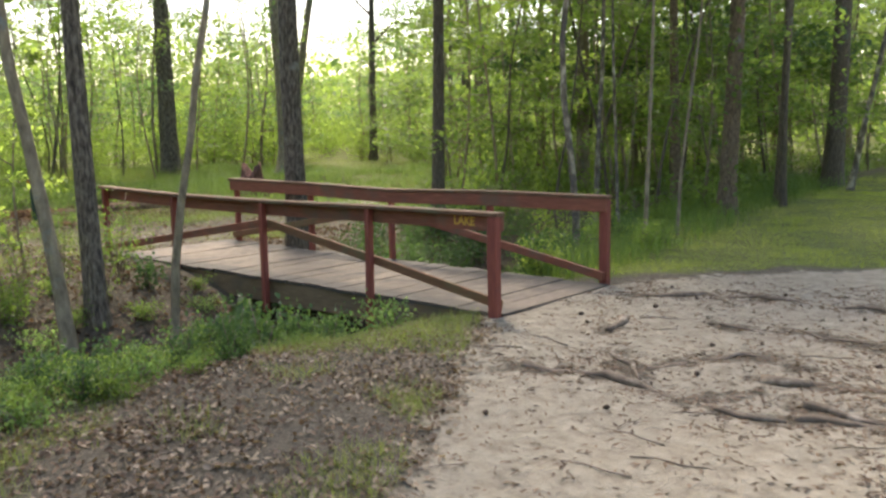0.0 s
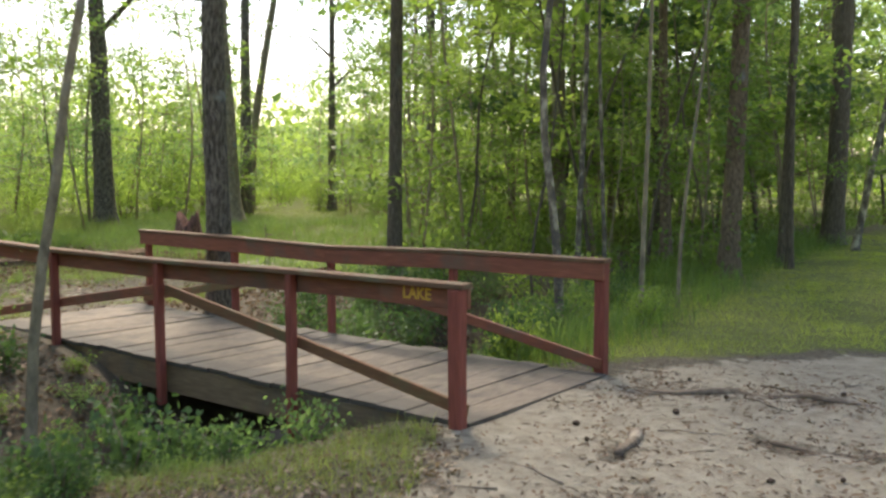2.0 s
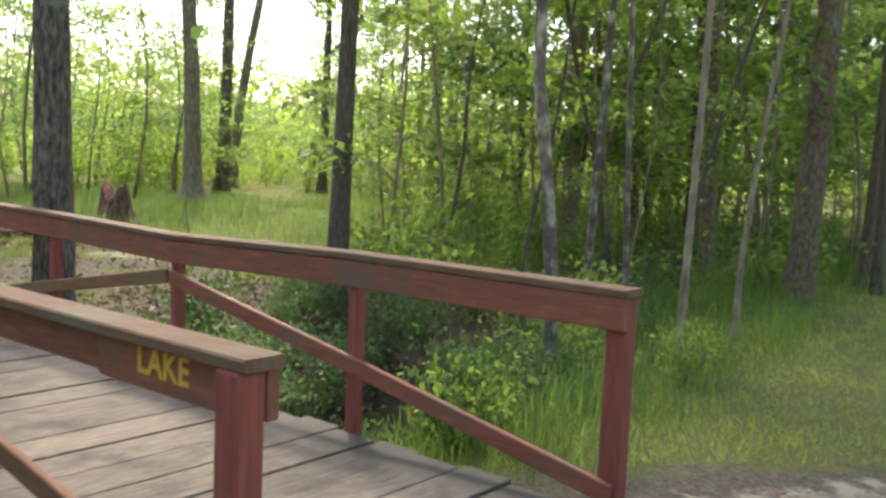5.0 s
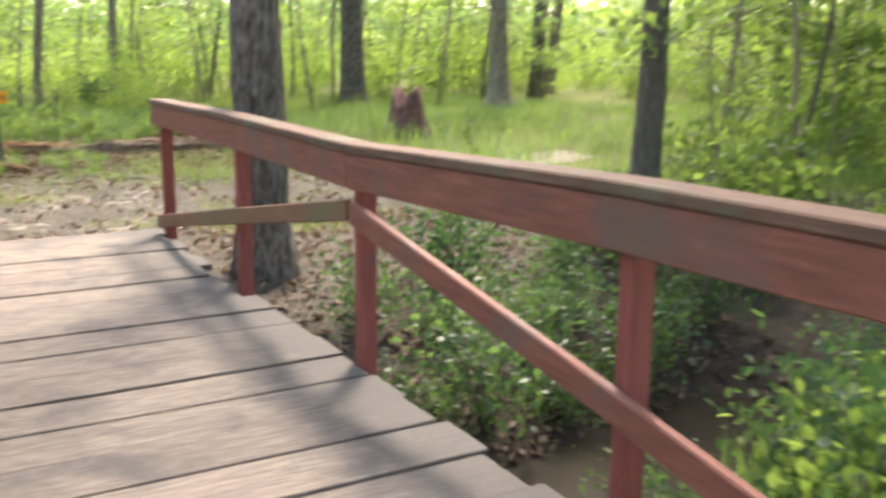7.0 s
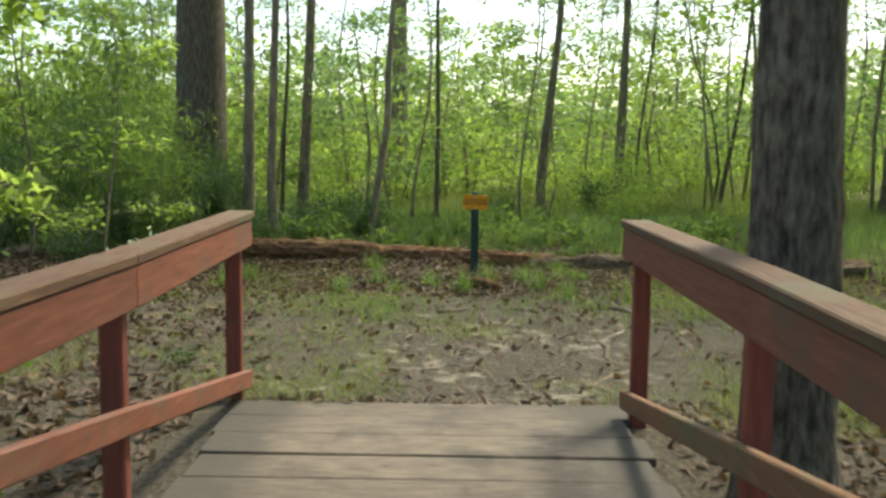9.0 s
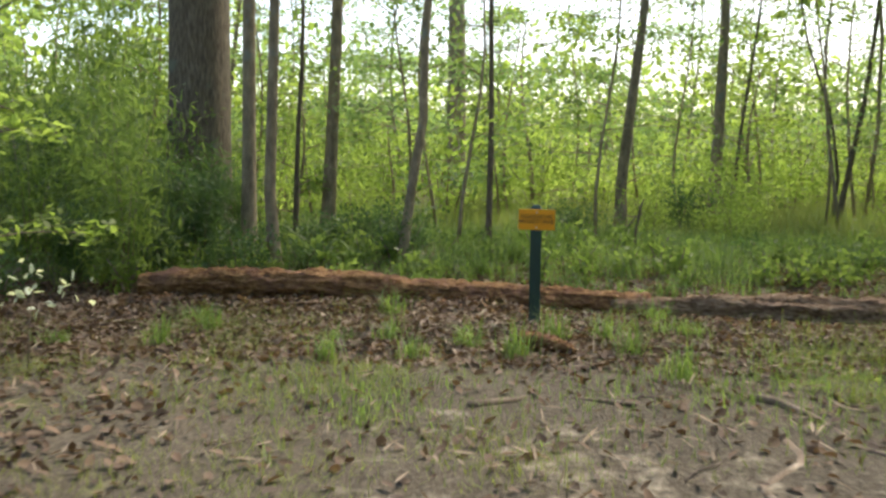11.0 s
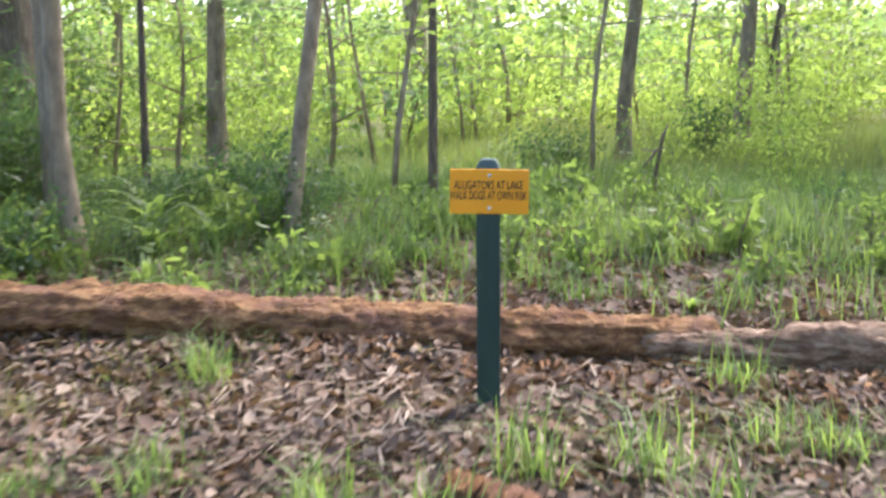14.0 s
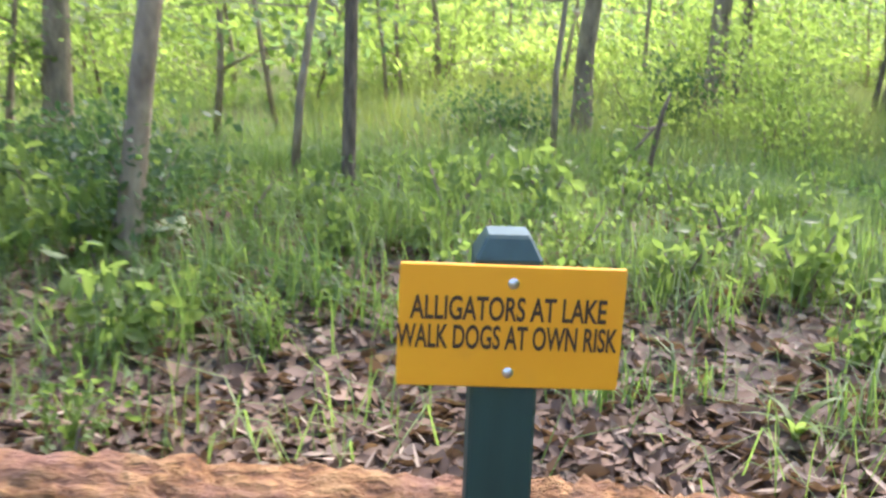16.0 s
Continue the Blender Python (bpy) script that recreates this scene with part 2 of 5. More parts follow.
def ground_material():
    m, n, l, b = nodes_of("woodland_ground")
    geo = n.new("ShaderNodeNewGeometry")
    pos = geo.outputs["Position"]

    def attr(name):
        a = n.new("ShaderNodeAttribute")
        a.attribute_name = name
        return a.outputs["Fac"]

    fine, mid, big = noise_node(n, l, pos, 38, 6, 0.7), noise_node(n, l, pos, 7, 6, 0.65), noise_node(n, l, pos, 1.6, 4)
    speck = noise_node(n, l, pos, 90, 3, 0.7)
    sand = ramp(n, l, mid, [(0.28, (0.2, 0.168, 0.124)), (0.5, (0.3, 0.258, 0.194)), (0.7, (0.37, 0.325, 0.25))])
    sand = mixc(n, l, ramp(n, l, fine, [(0.6, (0, 0, 0)), (0.7, (0.8, 0.8, 0.8))]), sand, (0.17, 0.135, 0.097))
    soil = ramp(n, l, fine, [(0.3, (0.052, 0.042, 0.03)), (0.5, (0.114, 0.095, 0.068)), (0.7, (0.2, 0.169, 0.126))])
    green = ramp(n, l, fine, [(0.3, (0.075, 0.085, 0.025)), (0.55, (0.14, 0.15, 0.045)), (0.8, (0.21, 0.21, 0.08))])
    mud = ramp(n, l, mid, [(0.3, (0.025, 0.018, 0.012)), (0.7, (0.085, 0.062, 0.042))])

    def edge(name):
        v = calc(n, l, "ADD", attr(name), calc(n, l, "MULTIPLY", calc(n, l, "SUBTRACT", mid, 0.5), 1.1))
        v = calc(n, l, "ADD", v, calc(n, l, "MULTIPLY", calc(n, l, "SUBTRACT", big, 0.5), 0.7))
        return ramp(n, l, v, [(0.42, (0, 0, 0)), (0.62, (1, 1, 1))])

    col = mixc(n, l, edge("sand"), soil, sand)
    col = mixc(n, l, edge("green"), col, green)
    col = mixc(n, l, attr("mud"), col, mud)
    col = mixc(n, l, ramp(n, l, speck, [(0.66, (0, 0, 0)), (0.74, (1, 1, 1))]), col, (0.1, 0.072, 0.05))
    l.new(col, b.inputs["Base Color"])
    b.inputs["Roughness"].default_value = 0.95
    b.inputs["Specular IOR Level"].default_value = 0.2
    h = calc(n, l, "ADD", calc(n, l, "MULTIPLY", mid, 1.0), calc(n, l, "MULTIPLY", fine, 0.6))
    bump_to(n, l, b, h, 1.0, 0.05)
    return m


# ---------------------------------------------------------------- mesh helpers
def mesh_of(name, verts, faces, material, smooth=True):
    me = bpy.data.meshes.new(name)
    me.from_pydata([tuple(v) for v in verts], [], faces)
    me.materials.append(material)
    if smooth:
        me.polygons.foreach_set("use_smooth", [True] * len(me.polygons))
    me.update()
    return me


def array_mesh(name, verts, loops, size, material):
    """A mesh from arrays: faces of one size."""
    me = bpy.data.meshes.new(name)
    nf = len(loops) // size
    me.vertices.add(len(verts))
    me.vertices.foreach_set("co", np.asarray(verts, dtype=np.float32).ravel())
    me.loops.add(len(loops))
    me.loops.foreach_set("vertex_index", np.asarray(loops, dtype=np.int32))
    me.polygons.add(nf)
    me.polygons.foreach_set("loop_start", np.arange(0, nf * size, size, dtype=np.int32))
    me.materials.append(material)
    me.update(calc_edges=True)
    return me


def thing(name, at, label, category, group="", kind=""):
    ob = new(name)
    ob.empty_display_size = 0.1
    ob.location = at
    return tagged(ob, label, category, group, kind)


def part(name, me, parent, label="", at=None):
    ob = new(name, me)
    ob.parent = parent
    if at:
        ob.location = at
    return tagged(ob, label)


def tube_data(pts, radii, segs=8, rough=0.0, seed=0):
    """A tapered, uneven tube through pts."""
    pts = [Vector(p) for p in pts]
    V, F = [], []
    r2 = np.random.default_rng(seed)
    lumps = 1 + rough * (r2.random((len(pts), segs)) - 0.5) * 2
    ridges = 1 + rough * (r2.random(segs) - 0.5) * 1.4
    side = None
    for i, (p, r) in enumerate(zip(pts, radii)):
        d = (pts[min(i + 1, len(pts) - 1)] - pts[max(i - 1, 0)]).normalized()
        if side is None:
            side = d.orthogonal().normalized()
        side = (side - d * side.dot(d)).normalized()
        other = d.cross(side)
        for k in range(segs):
            a = 2 * math.pi * k / segs
            rr = r * lumps[i][k] * ridges[k]
            V.append(p + side * math.cos(a) * rr + other * math.sin(a) * rr)
        if i:
            o, q = (i - 1) * segs, i * segs
            F += [(o + k, o + (k + 1) % segs, q + (k + 1) % segs, q + k) for k in range(segs)]
    F.append(tuple(range(segs))[::-1])
    F.append(tuple(range(len(V) - segs, len(V))))
    return V, F


def board_data(pts, side, width, thick, c=0.006, jitter=0.0, seed=0):
    """A board of chamfered section swept through pts; side: the way its width runs."""
    pts = [Vector(p) for p in pts]
    side = Vector(side).normalized()
    r2 = np.random.default_rng(seed)
    V, F = [], []
    w, h = width / 2, thick / 2
    ring = [(-w + c, -h), (w - c, -h), (w, -h + c), (w, h - c), (w - c, h), (-w + c, h), (-w, h - c), (-w, -h + c)]
    ends = []
    for i, p in enumerate(pts):
        d = (pts[min(i + 1, len(pts) - 1)] - pts[max(i - 1, 0)]).normalized()
        ends.append((p, d, 1.0))
    ends = [(ends[0][0], ends[0][1], 0.94), (ends[0][0] + ends[0][1] * c, ends[0][1], 1.0)] + ends[1:-1] + [(ends[-1][0] - ends[-1][1] * c, ends[-1][1], 1.0), (ends[-1][0], ends[-1][1], 0.94)]
    for i, (p, d, k) in enumerate(ends):
        up = d.cross(side).normalized()
        s = up.cross(d).normalized()
        j = (r2.random(2) - 0.5) * jitter
        V += [p + s * (a * k + j[0]) + up * (b * k + j[1]) for a, b in ring]
        if i:
            o, q = (i - 1) * 8, i * 8
            F += [(o + k2, o + (k2 + 1) % 8, q + (k2 + 1) % 8, q + k2) for k2 in range(8)]
    F.append(tuple(range(8))[::-1])
    F.append(tuple(range(len(V) - 8, len(V))))
    return V, F


def board(name, pts, side, width, thick, material, parent, label="", c=0.006, jitter=0.0, seed=0):
    return part(name, mesh_of(name, *board_data(pts, side, width, thick, c, jitter, seed), material, smooth=False), parent, label)


def leaf_arrays(centres, length, width, tilt=0.6, r=rng, droop=0.12):
    """Folded, pointed leaves: six corners each, facing mostly up, with their own turn and tilt."""
    n = len(centres)
    yaw = r.random(n) * 2 * math.pi
    lay = (r.standard_normal(n)) * tilt
    roll = r.standard_normal(n) * tilt
    L = length * (0.6 + 0.8 * r.random(n))
    W = width * (0.6 + 0.8 * r.random(n))
    fx, fy = np.cos(yaw), np.sin(yaw)
    f = np.stack([fx * np.cos(lay), fy * np.cos(lay), np.sin(lay)], 1)
    s = np.stack([-fy, fx, np.zeros(n)], 1)
    u = np.cross(f, s)
    s = s * np.cos(roll)[:, None] + u * np.sin(roll)[:, None]
    u = np.cross(f, s)
    shape = [(-0.5, 0, 0), (-0.12, 0.5, 0.10), (0.22, 0.36, 0.06), (0.5, 0, -droop), (0.22, -0.36, 0.06), (-0.12, -0.5, 0.10)]
    P = np.stack([centres + f * (a * L)[:, None] + s * (b * W)[:, None] + u * (c * W)[:, None] for a, b, c in shape], 1)
    return P.reshape(-1, 3)


def leaf_mesh(name, centres, length, width, material, tilt=0.6, r=rng, simple=False):
    P = leaf_arrays(np.asarray(centres), length, width, tilt, r)
    n = len(P) // 6
    if simple:
        P = P.reshape(n, 6, 3)[:, (0, 1, 3, 5)].reshape(-1, 3)
        return array_mesh(name, P, np.arange(4 * n), 4, material)
    base = np.arange(n)[:, None] * 6
    loops = (base + np.array([[0, 1, 2, 3, 0, 3, 4, 5]])).ravel()
    return array_mesh(name, P, loops, 4, material)


def blade_mesh(name, roots, height, width, material, lean=0.5, r=rng, simple=False):
    """Grass blades: a bent taper of five corners each."""
    n = len(roots)
    H = height * (0.45 + 0.9 * r.random(n)) * (0.45 + 1.1 * value_noise(roots[:, 0], roots[:, 1], 1.7, 17))
    yaw = r.random(n) * 2 * math.pi
    d = np.stack([np.cos(yaw), np.sin(yaw), np.zeros(n)], 1)
    s = np.stack([-np.sin(yaw), np.cos(yaw), np.zeros(n)], 1)
    k = (r.random(n) * lean + 0.05)[:, None]
    up = np.array([0, 0, 1.0])
    w = (width * (0.6 + 0.8 * r.random(n)))[:, None]
    h = H[:, None]
    m1 = roots + up * h * 0.55 + d * h * k * 0.25
    tip = roots + up * h * (1 - 0.35 * k) + d * h * k
    P = np.stack([roots - s * w / 2, roots + s * w / 2, m1 + s * w * 0.4, m1 - s * w * 0.4, tip + s * w * 0.06, tip - s * w * 0.06], 1).reshape(-1, 3)
    if simple:
        P = P.reshape(n, 6, 3)[:, (0, 1, 4, 5)].reshape(-1, 3)
        return array_mesh(name, P, np.arange(4 * n), 4, material)
    base = np.arange(n)[:, None] * 6
    loops = (base + np.array([[0, 1, 2, 3, 3, 2, 4, 5]])).ravel()
    return array_mesh(name, P, loops, 4, material)


# ---------------------------------------------------------------- ground
def value_noise(x, y, scale, seed):
    x, y = np.asarray(x) * scale + seed * 13.7, np.asarray(y) * scale + seed * 7.3
    i, j = np.floor(x), np.floor(y)
    u, v = x - i, y - j
    u, v = u * u * (3 - 2 * u), v * v * (3 - 2 * v)

    def hsh(a, b):
        q = np.sin(a * 127.1 + b * 311.7 + seed * 17.0) * 43758.5453
        return q - np.floor(q)
    return (hsh(i, j) * (1 - u) + hsh(i + 1, j) * u) * (1 - v) + (hsh(i, j + 1) * (1 - u) + hsh(i + 1, j + 1) * u) * v


def step(a, b, x):
    t = np.clip((x - a) / (b - a), 0, 1)
    return t * t * (3 - 2 * t)


def ditch_x(y):
    return np.interp(y, [-10, 3, 5.5, 6.4, 8, 12, 14, 30], [-9, -7.7, -7.2, -6.85, -6.9, -7.7, -8.2, -9])


def ditch_depth(y):
    return np.interp(y, [-30, -10, 4, 6, 12, 15, 30], [0.2, 0.6, 0.8, 0.95, 0.95, 0.35, 0.0])


def ditch(x, y):
    dx = x - ditch_x(y)
    w = np.where(dx > 0, 1.2, np.interp(y, [6.5, 9], [1.3, 1.7]))
    return np.exp(-(dx / w) ** 2)


def height(x, y):
    x, y = np.asarray(x, dtype=float), np.asarray(y, dtype=float)
    z = 0.16 * step(-16.5, -19.5, x) + 0.15 * step(12.5, 16, y) * step(-12, -8, x)
    calm = 1 - np.exp(-(((x + 7.6) / 4.2) ** 4)) * np.exp(-(((y - 8.5) / 2.0) ** 4))
    z = z + calm * ((value_noise(x, y, 0.35, 1) - 0.5) * 0.10 + (value_noise(x, y, 1.3, 2) - 0.5) * 0.05 + (value_noise(x, y, 4.0, 3) - 0.5) * 0.03 + (value_noise(x, y, 9.0, 6) - 0.5) * 0.014)
    z = z + 0.09 * np.exp(-((x + 16.6) / 0.32) ** 2) * step(5.0, 6.0, y) * step(9.4, 8.2, y)
    d = ditch(x, y)
    z = z - ditch_depth(y) * d + d * (value_noise(x, y, 2.2, 4) - 0.5) * 0.16
    far = np.hypot(x + 8, y - 9)
    return z + np.clip(far - 60, 0, None) * 0.004


def trail(x, y):
    """Across-distance from the grassy trail that bends away through the far woods."""
    cx = np.interp(y, [8, 10, 13, 16, 20, 25, 35, 60], [-12.8, -12.8, -13.2, -14.8, -19.2, -24.8, -36, -62])
    return np.abs(x - cx)


ROOTS = (([(-3.25, 6.22), (-2.64, 6.45), (-2.2, 6.36), (-1.71, 6.23), (-1.2, 6.28)], 0.06), ([(-3.9, 9.12), (-3.22, 9.6), (-2.69, 9.66), (-1.9, 9.72), (-0.9, 9.9)], 0.055),
         ([(-1.75, 7.05), (-1.41, 7.11), (-0.8, 7.3), (-0.1, 7.2)], 0.06), ([(-1.3, 6.62), (-0.8, 6.6), (-0.2, 6.75)], 0.05), ([(-1.24, 6.33), (-0.9, 6.5), (-0.3, 6.45)], 0.05),
         ([(-3.45, 8.05), (-3.36, 7.8), (-3.3, 7.6)], 0.075), ([(-2.42, 7.2), (-2.5, 7.0), (-2.6, 6.86)], 0.075), ([(-1.72, 6.66), (-1.8, 6.5), (-1.82, 6.4)], 0.06),
         ([(-2.33, 7.43), (-2.12, 7.55), (-1.95, 7.7), (-1.6, 7.5)], 0.045), ([(-2.9, 7.1), (-2.6, 6.75), (-2.35, 6.48)], 0.035), ([(-2.7, 8.5), (-2.0, 8.6), (-1.2, 8.4)], 0.03),
         ([(-13.7, 8.45), (-13.88, 8.72), (-13.95, 9.0), (-13.75, 9.4)], 0.04), ([(-13.4, 9.9), (-12.6, 9.6), (-12.0, 9.7), (-11.4, 9.2)], 0.035), ([(-14.2, 9.9), (-13.2, 10.3), (-12.3, 10.1)], 0.035))


def near_roots(x, y):
    """1 on a root's line, falling off to the sides: dark soil gathers there."""
    out = np.zeros_like(np.asarray(x, dtype=float))
    for pts, r in ROOTS[:11]:
        for (ax, ay), (bx, by) in zip(pts[:-1], pts[1:]):
            t = np.clip(((x - ax) * (bx - ax) + (y - ay) * (by - ay)) / ((bx - ax) ** 2 + (by - ay) ** 2), 0, 1)
            d = np.hypot(x - ax - t * (bx - ax), y - ay - t * (by - ay))
            out = np.maximum(out, np.exp(-(d / 0.2) ** 2))
    return np.maximum(out, 0.9 * np.exp(-((x + 0.35) / 0.5) ** 2 - ((y - 5.75) / 0.45) ** 2))


def sand_mask(x, y, roots=0.62):
    left = np.interp(y, [-5, 2, 4.0, 5.6, 7.0, 7.6, 9.3, 9.8], [-0.8, -1.4, -2.2, -3.2, -4.0, -4.5, -4.5, -4.2])
    near = step(-1.1, 0.7, x - left) * step(0.7, -0.7, y - (10.0 + (x + 4.5) * 0.95))
    far = np.exp(-((y - 8.9) / 2.6) ** 2) * step(-10.6, -11.2, x) * step(-14.9, -13.2, x) * 0.4
    streak = np.abs(x - np.interp(y, [12.4, 13.5, 16.3], [-13.8, -13.75, -14.8]))
    tr = step(0.75, 0.3, streak) * step(12.2, 12.8, y) * step(16.8, 16.0, y)
    return np.clip(np.maximum(np.maximum(near * (1 - roots * near_roots(x, y) * (value_noise(x, y, 1.7, 14) > 0.25)), far), tr), 0, 1)


def green_mask(x, y):
    lawn = step(-0.6, 0.9, y - (10.0 + (x + 4.5) * 0.95)) * step(-7.5, -5.6, x) * 0.95
    west = step(-17.6, -19.6, x) * 0.7
    north = step(12.0, 14, y) * step(-9, -11, x) * 0.8
    patchy = 0.52 * (value_noise(x, y, 0.8, 11)) * step(-10.5, -11.5, x) + 0.55 * value_noise(x, y, 0.9, 12) * step(-3.0, -4.5, x) * step(-9, -7, x)
    woods = step(-5.6, -6.6, x) * step(12.5, 14.5, y) * 0.5
    g = np.maximum.reduce([lawn, west, north, patchy, woods])
    return np.clip(g * (1 - 0.9 * sand_mask(x, y, 0.0)), 0, 1)


def spread(a, b, fine0, fine1, fine):
    """Grid lines: even inside, growing outwards."""
    mid = list(np.arange(fine0, fine1 + 1e-6, fine))
    lo, hi, g = [], [], fine
    v = fine0
    while v > a:
        g *= 1.25
        v -= g
        lo.append(max(v, a))
    v, g = fine1, fine
    while v < b:
        g *= 1.25
        v += g
        hi.append(min(v, b))
    return np.array(lo[::-1] + mid + hi)


GX, GY = spread(-900, 900, -20.0, 3.0, 0.11), spread(-900, 900, 0.5, 18.0, 0.11)
XX, YY = np.meshgrid(GX, GY)
nx, ny = len(GX), len(GY)
co = np.stack([XX.ravel(), YY.ravel(), height(XX, YY).ravel()], 1)
ii = (np.arange(ny - 1)[:, None] * nx + np.arange(nx - 1)[None, :]).ravel()
gm = array_mesh("ground", co, np.stack([ii, ii + 1, ii + nx + 1, ii + nx], 1).ravel(), 4, ground_material())
gm.polygons.foreach_set("use_smooth", [True] * len(gm.polygons))
for nm, val in (("sand", sand_mask(XX, YY)), ("green", green_mask(XX, YY)), ("mud", np.clip(ditch(XX, YY) * 1.3 - 0.15, 0, 1) * np.clip(ditch_depth(YY) * 1.2, 0, 1))):
    at_ = gm.attributes.new(nm, "FLOAT", "POINT")
    at_.data.foreach_set("value", np.asarray(val, dtype=np.float32).ravel())
tagged(new("ground", gm), "sandy woodland ground with leaf litter and patchy grass", "ground", kind="structure")

yy = np.arange(-4, 13.2, 0.5)
wv = [(float(ditch_x(y)) + s * 0.75, y, -0.84) for y in yy for s in (-1, 1)]
tagged(new("water", mesh_of("water", wv, [(2 * i, 2 * i + 1, 2 * i + 3, 2 * i + 2) for i in range(len(yy) - 1)], WATER)), "dark still water in the bottom of the ditch", "water", kind="structure")


def gz(x, y):
    return float(height(x, y))


# ---------------------------------------------------------------- footbridge
DECK = 0.03
bridge = thing("footbridge", (-7.65, 8.5, DECK), "weathered plank footbridge with red-painted wooden railings over a ditch", "footbridge")
BO = Vector((-7.65, 8.5, DECK))


def bp(*pts):
    return [Vector(p) - BO for p in pts]


x, k = -4.36, 0
while x > -11.0:
    w = 0.2804 + 0.006 * math.sin(k * 2.7)
    lo, hi = 7.555 + 0.02 * math.sin(k * 5.1), 9.445 + 0.022 * math.sin(k * 3.3 + 1)
    if -8.6 > x > -9.6:
        hi -= 0.06
    top = DECK + 0.004 * math.sin(k * 4.3)
    cx = x - w / 2
    tilt = 0.006 * math.sin(k * 1.9)
    board("plank", bp((cx - tilt, lo, top - 0.02), (cx, 8.5, top - 0.021 + 0.003 * math.sin(k)), (cx + tilt, hi, top - 0.02)), (1, 0, 0), w - 0.013, 0.04, PLANK, bridge, c=0.004, jitter=0.002, seed=k)
    x -= w
    k += 1
for y in (7.62, 8.5, 9.38):
    board("stringer", bp((-4.5, y, -0.135), (-7.6, y, -0.14), (-10.9, y, -0.135)), (0, 1, 0), 0.09, 0.25, BEAM, bridge, "dark grey timber beam under the deck")
for px, py in ((-5.3, 7.75), (-9.6, 7.75), (-5.3, 9.25), (-9.6, 9.25)):
    g = gz(px, py) - 0.1
    board("pile", bp((px, py, g), (px, py, -0.26)), (1, 0, 0), 0.12, 0.12, BEAM, bridge)
NEAR_X, FAR_X = (-4.42, -6.03, -7.74, -9.50, -11.15), (-4.44, -6.0, -7.61, -9.17, -10.85)
NEAR_TOP, FAR_TOP = (0.975, 0.965, 0.94, 0.94, 0.975), (0.985, 0.98, 0.935, 0.965, 0.972)
for xs, tops, y0, inner in ((NEAR_X, NEAR_TOP, 7.50, 1), (FAR_X, FAR_TOP, 9.50, -1)):
    for i, (px, zt) in enumerate(zip(xs, tops)):
        low = min(-0.33, gz(px, y0) - 0.1) if i in (0, 4) else -0.36
        wp = 0.10 if i == 0 else 0.062
        board("post", bp((px + 0.008 * math.sin(i * 3 + y0), y0, low), (px, y0, 0.4), (px, y0, zt - 0.038)), (1, 0, 0), wp, 0.088 if i == 0 else 0.078, RED_POST, bridge, c=0.008, jitter=0.004, seed=i + 5)
    yi = y0 + inner * 0.064
    for a, b in ((0, 3), (3, 4)) if y0 < 8 else ((0, 2), (2, 4)):
        between = [(xs[q], tops[q]) for q in range(a + 1, b)]
        e0 = 0.05 if a == 0 else 0.0
        e1 = -0.06 if b == 4 else 0.004
        xa, xb = xs[a] + e0, xs[b] + e1
        pts = [(xa, yi, tops[a] - 0.108)] + [(q, yi, z - 0.108) for q, z in between] + [(xb, yi, tops[b] - 0.108)]
        board("rail_board", bp(*pts), (0, 1, 0), 0.038, 0.14, RED, bridge, c=0.005, jitter=0.003, seed=a)
        yc = y0 + inner * 0.022
        pts = [(xa + e0 * 0.3, yc, tops[a] - 0.019)] + [(q, yc, z - 0.019) for q, z in between] + [(xb + e1 * 0.5, yc, tops[b] - 0.019)]
        board("rail_cap", bp(*pts), (0, 1, 0), 0.135, 0.038, CAP, bridge, "worn rail cap, paint weathered off", jitter=0.004, seed=a + 3)
    pk = tops[2] - 0.27
    yb = y0 + inner * 0.066
    for end, sgn, mat in ((0, 1, RED if y0 > 8 else BRACE), (4, -1, BRACE if y0 > 8 else RED)):
        xe = xs[end]
        board("brace", bp((xs[2] + 0.02 * sgn, yb, pk), ((xe + xs[2]) / 2, yb, (pk + 0.11) / 2 + 0.01), (xe + 0.03 * sgn, yb, 0.11)), (0, 1, 0), 0.036, 0.09, mat, bridge, "diagonal board, paint faded and mossy", jitter=0.004, seed=end)


def letters(text, size, material, name, squeeze=1.0, depth=0.001):
    cu = bpy.data.curves.new(name, "FONT")
    cu.offset = 0.0006 if size < 0.1 else 0.003
    cu.body, cu.size, cu.extrude, cu.align_x, cu.align_y = text, size, depth, "CENTER", "CENTER"
    tmp = bpy.data.objects.new(name, cu)
    scene.collection.objects.link(tmp)
    me = bpy.data.meshes.new_from_object(tmp.evaluated_get(bpy.context.evaluated_depsgraph_get()))
    bpy.data.objects.remove(tmp)
    me.transform(Matrix.Diagonal((squeeze, 1, 1, 1)))
    me.materials.clear()
    me.materials.append(material)
    return me


lk = part("lettering", letters("LAKE", 0.115, LETTER_Y, "lettering", 0.95), bridge, "yellow painted word LAKE")
lk.matrix_local = pose(*(Vector((-4.78, 7.512, 0.875)) - BO), 90, 0, 0)
board("name_board", bp((-4.47, 7.53, 0.87), (-5.12, 7.53, 0.865)), (0, 1, 0), 0.028, 0.15, RED, bridge, "red painted board lettered LAKE")

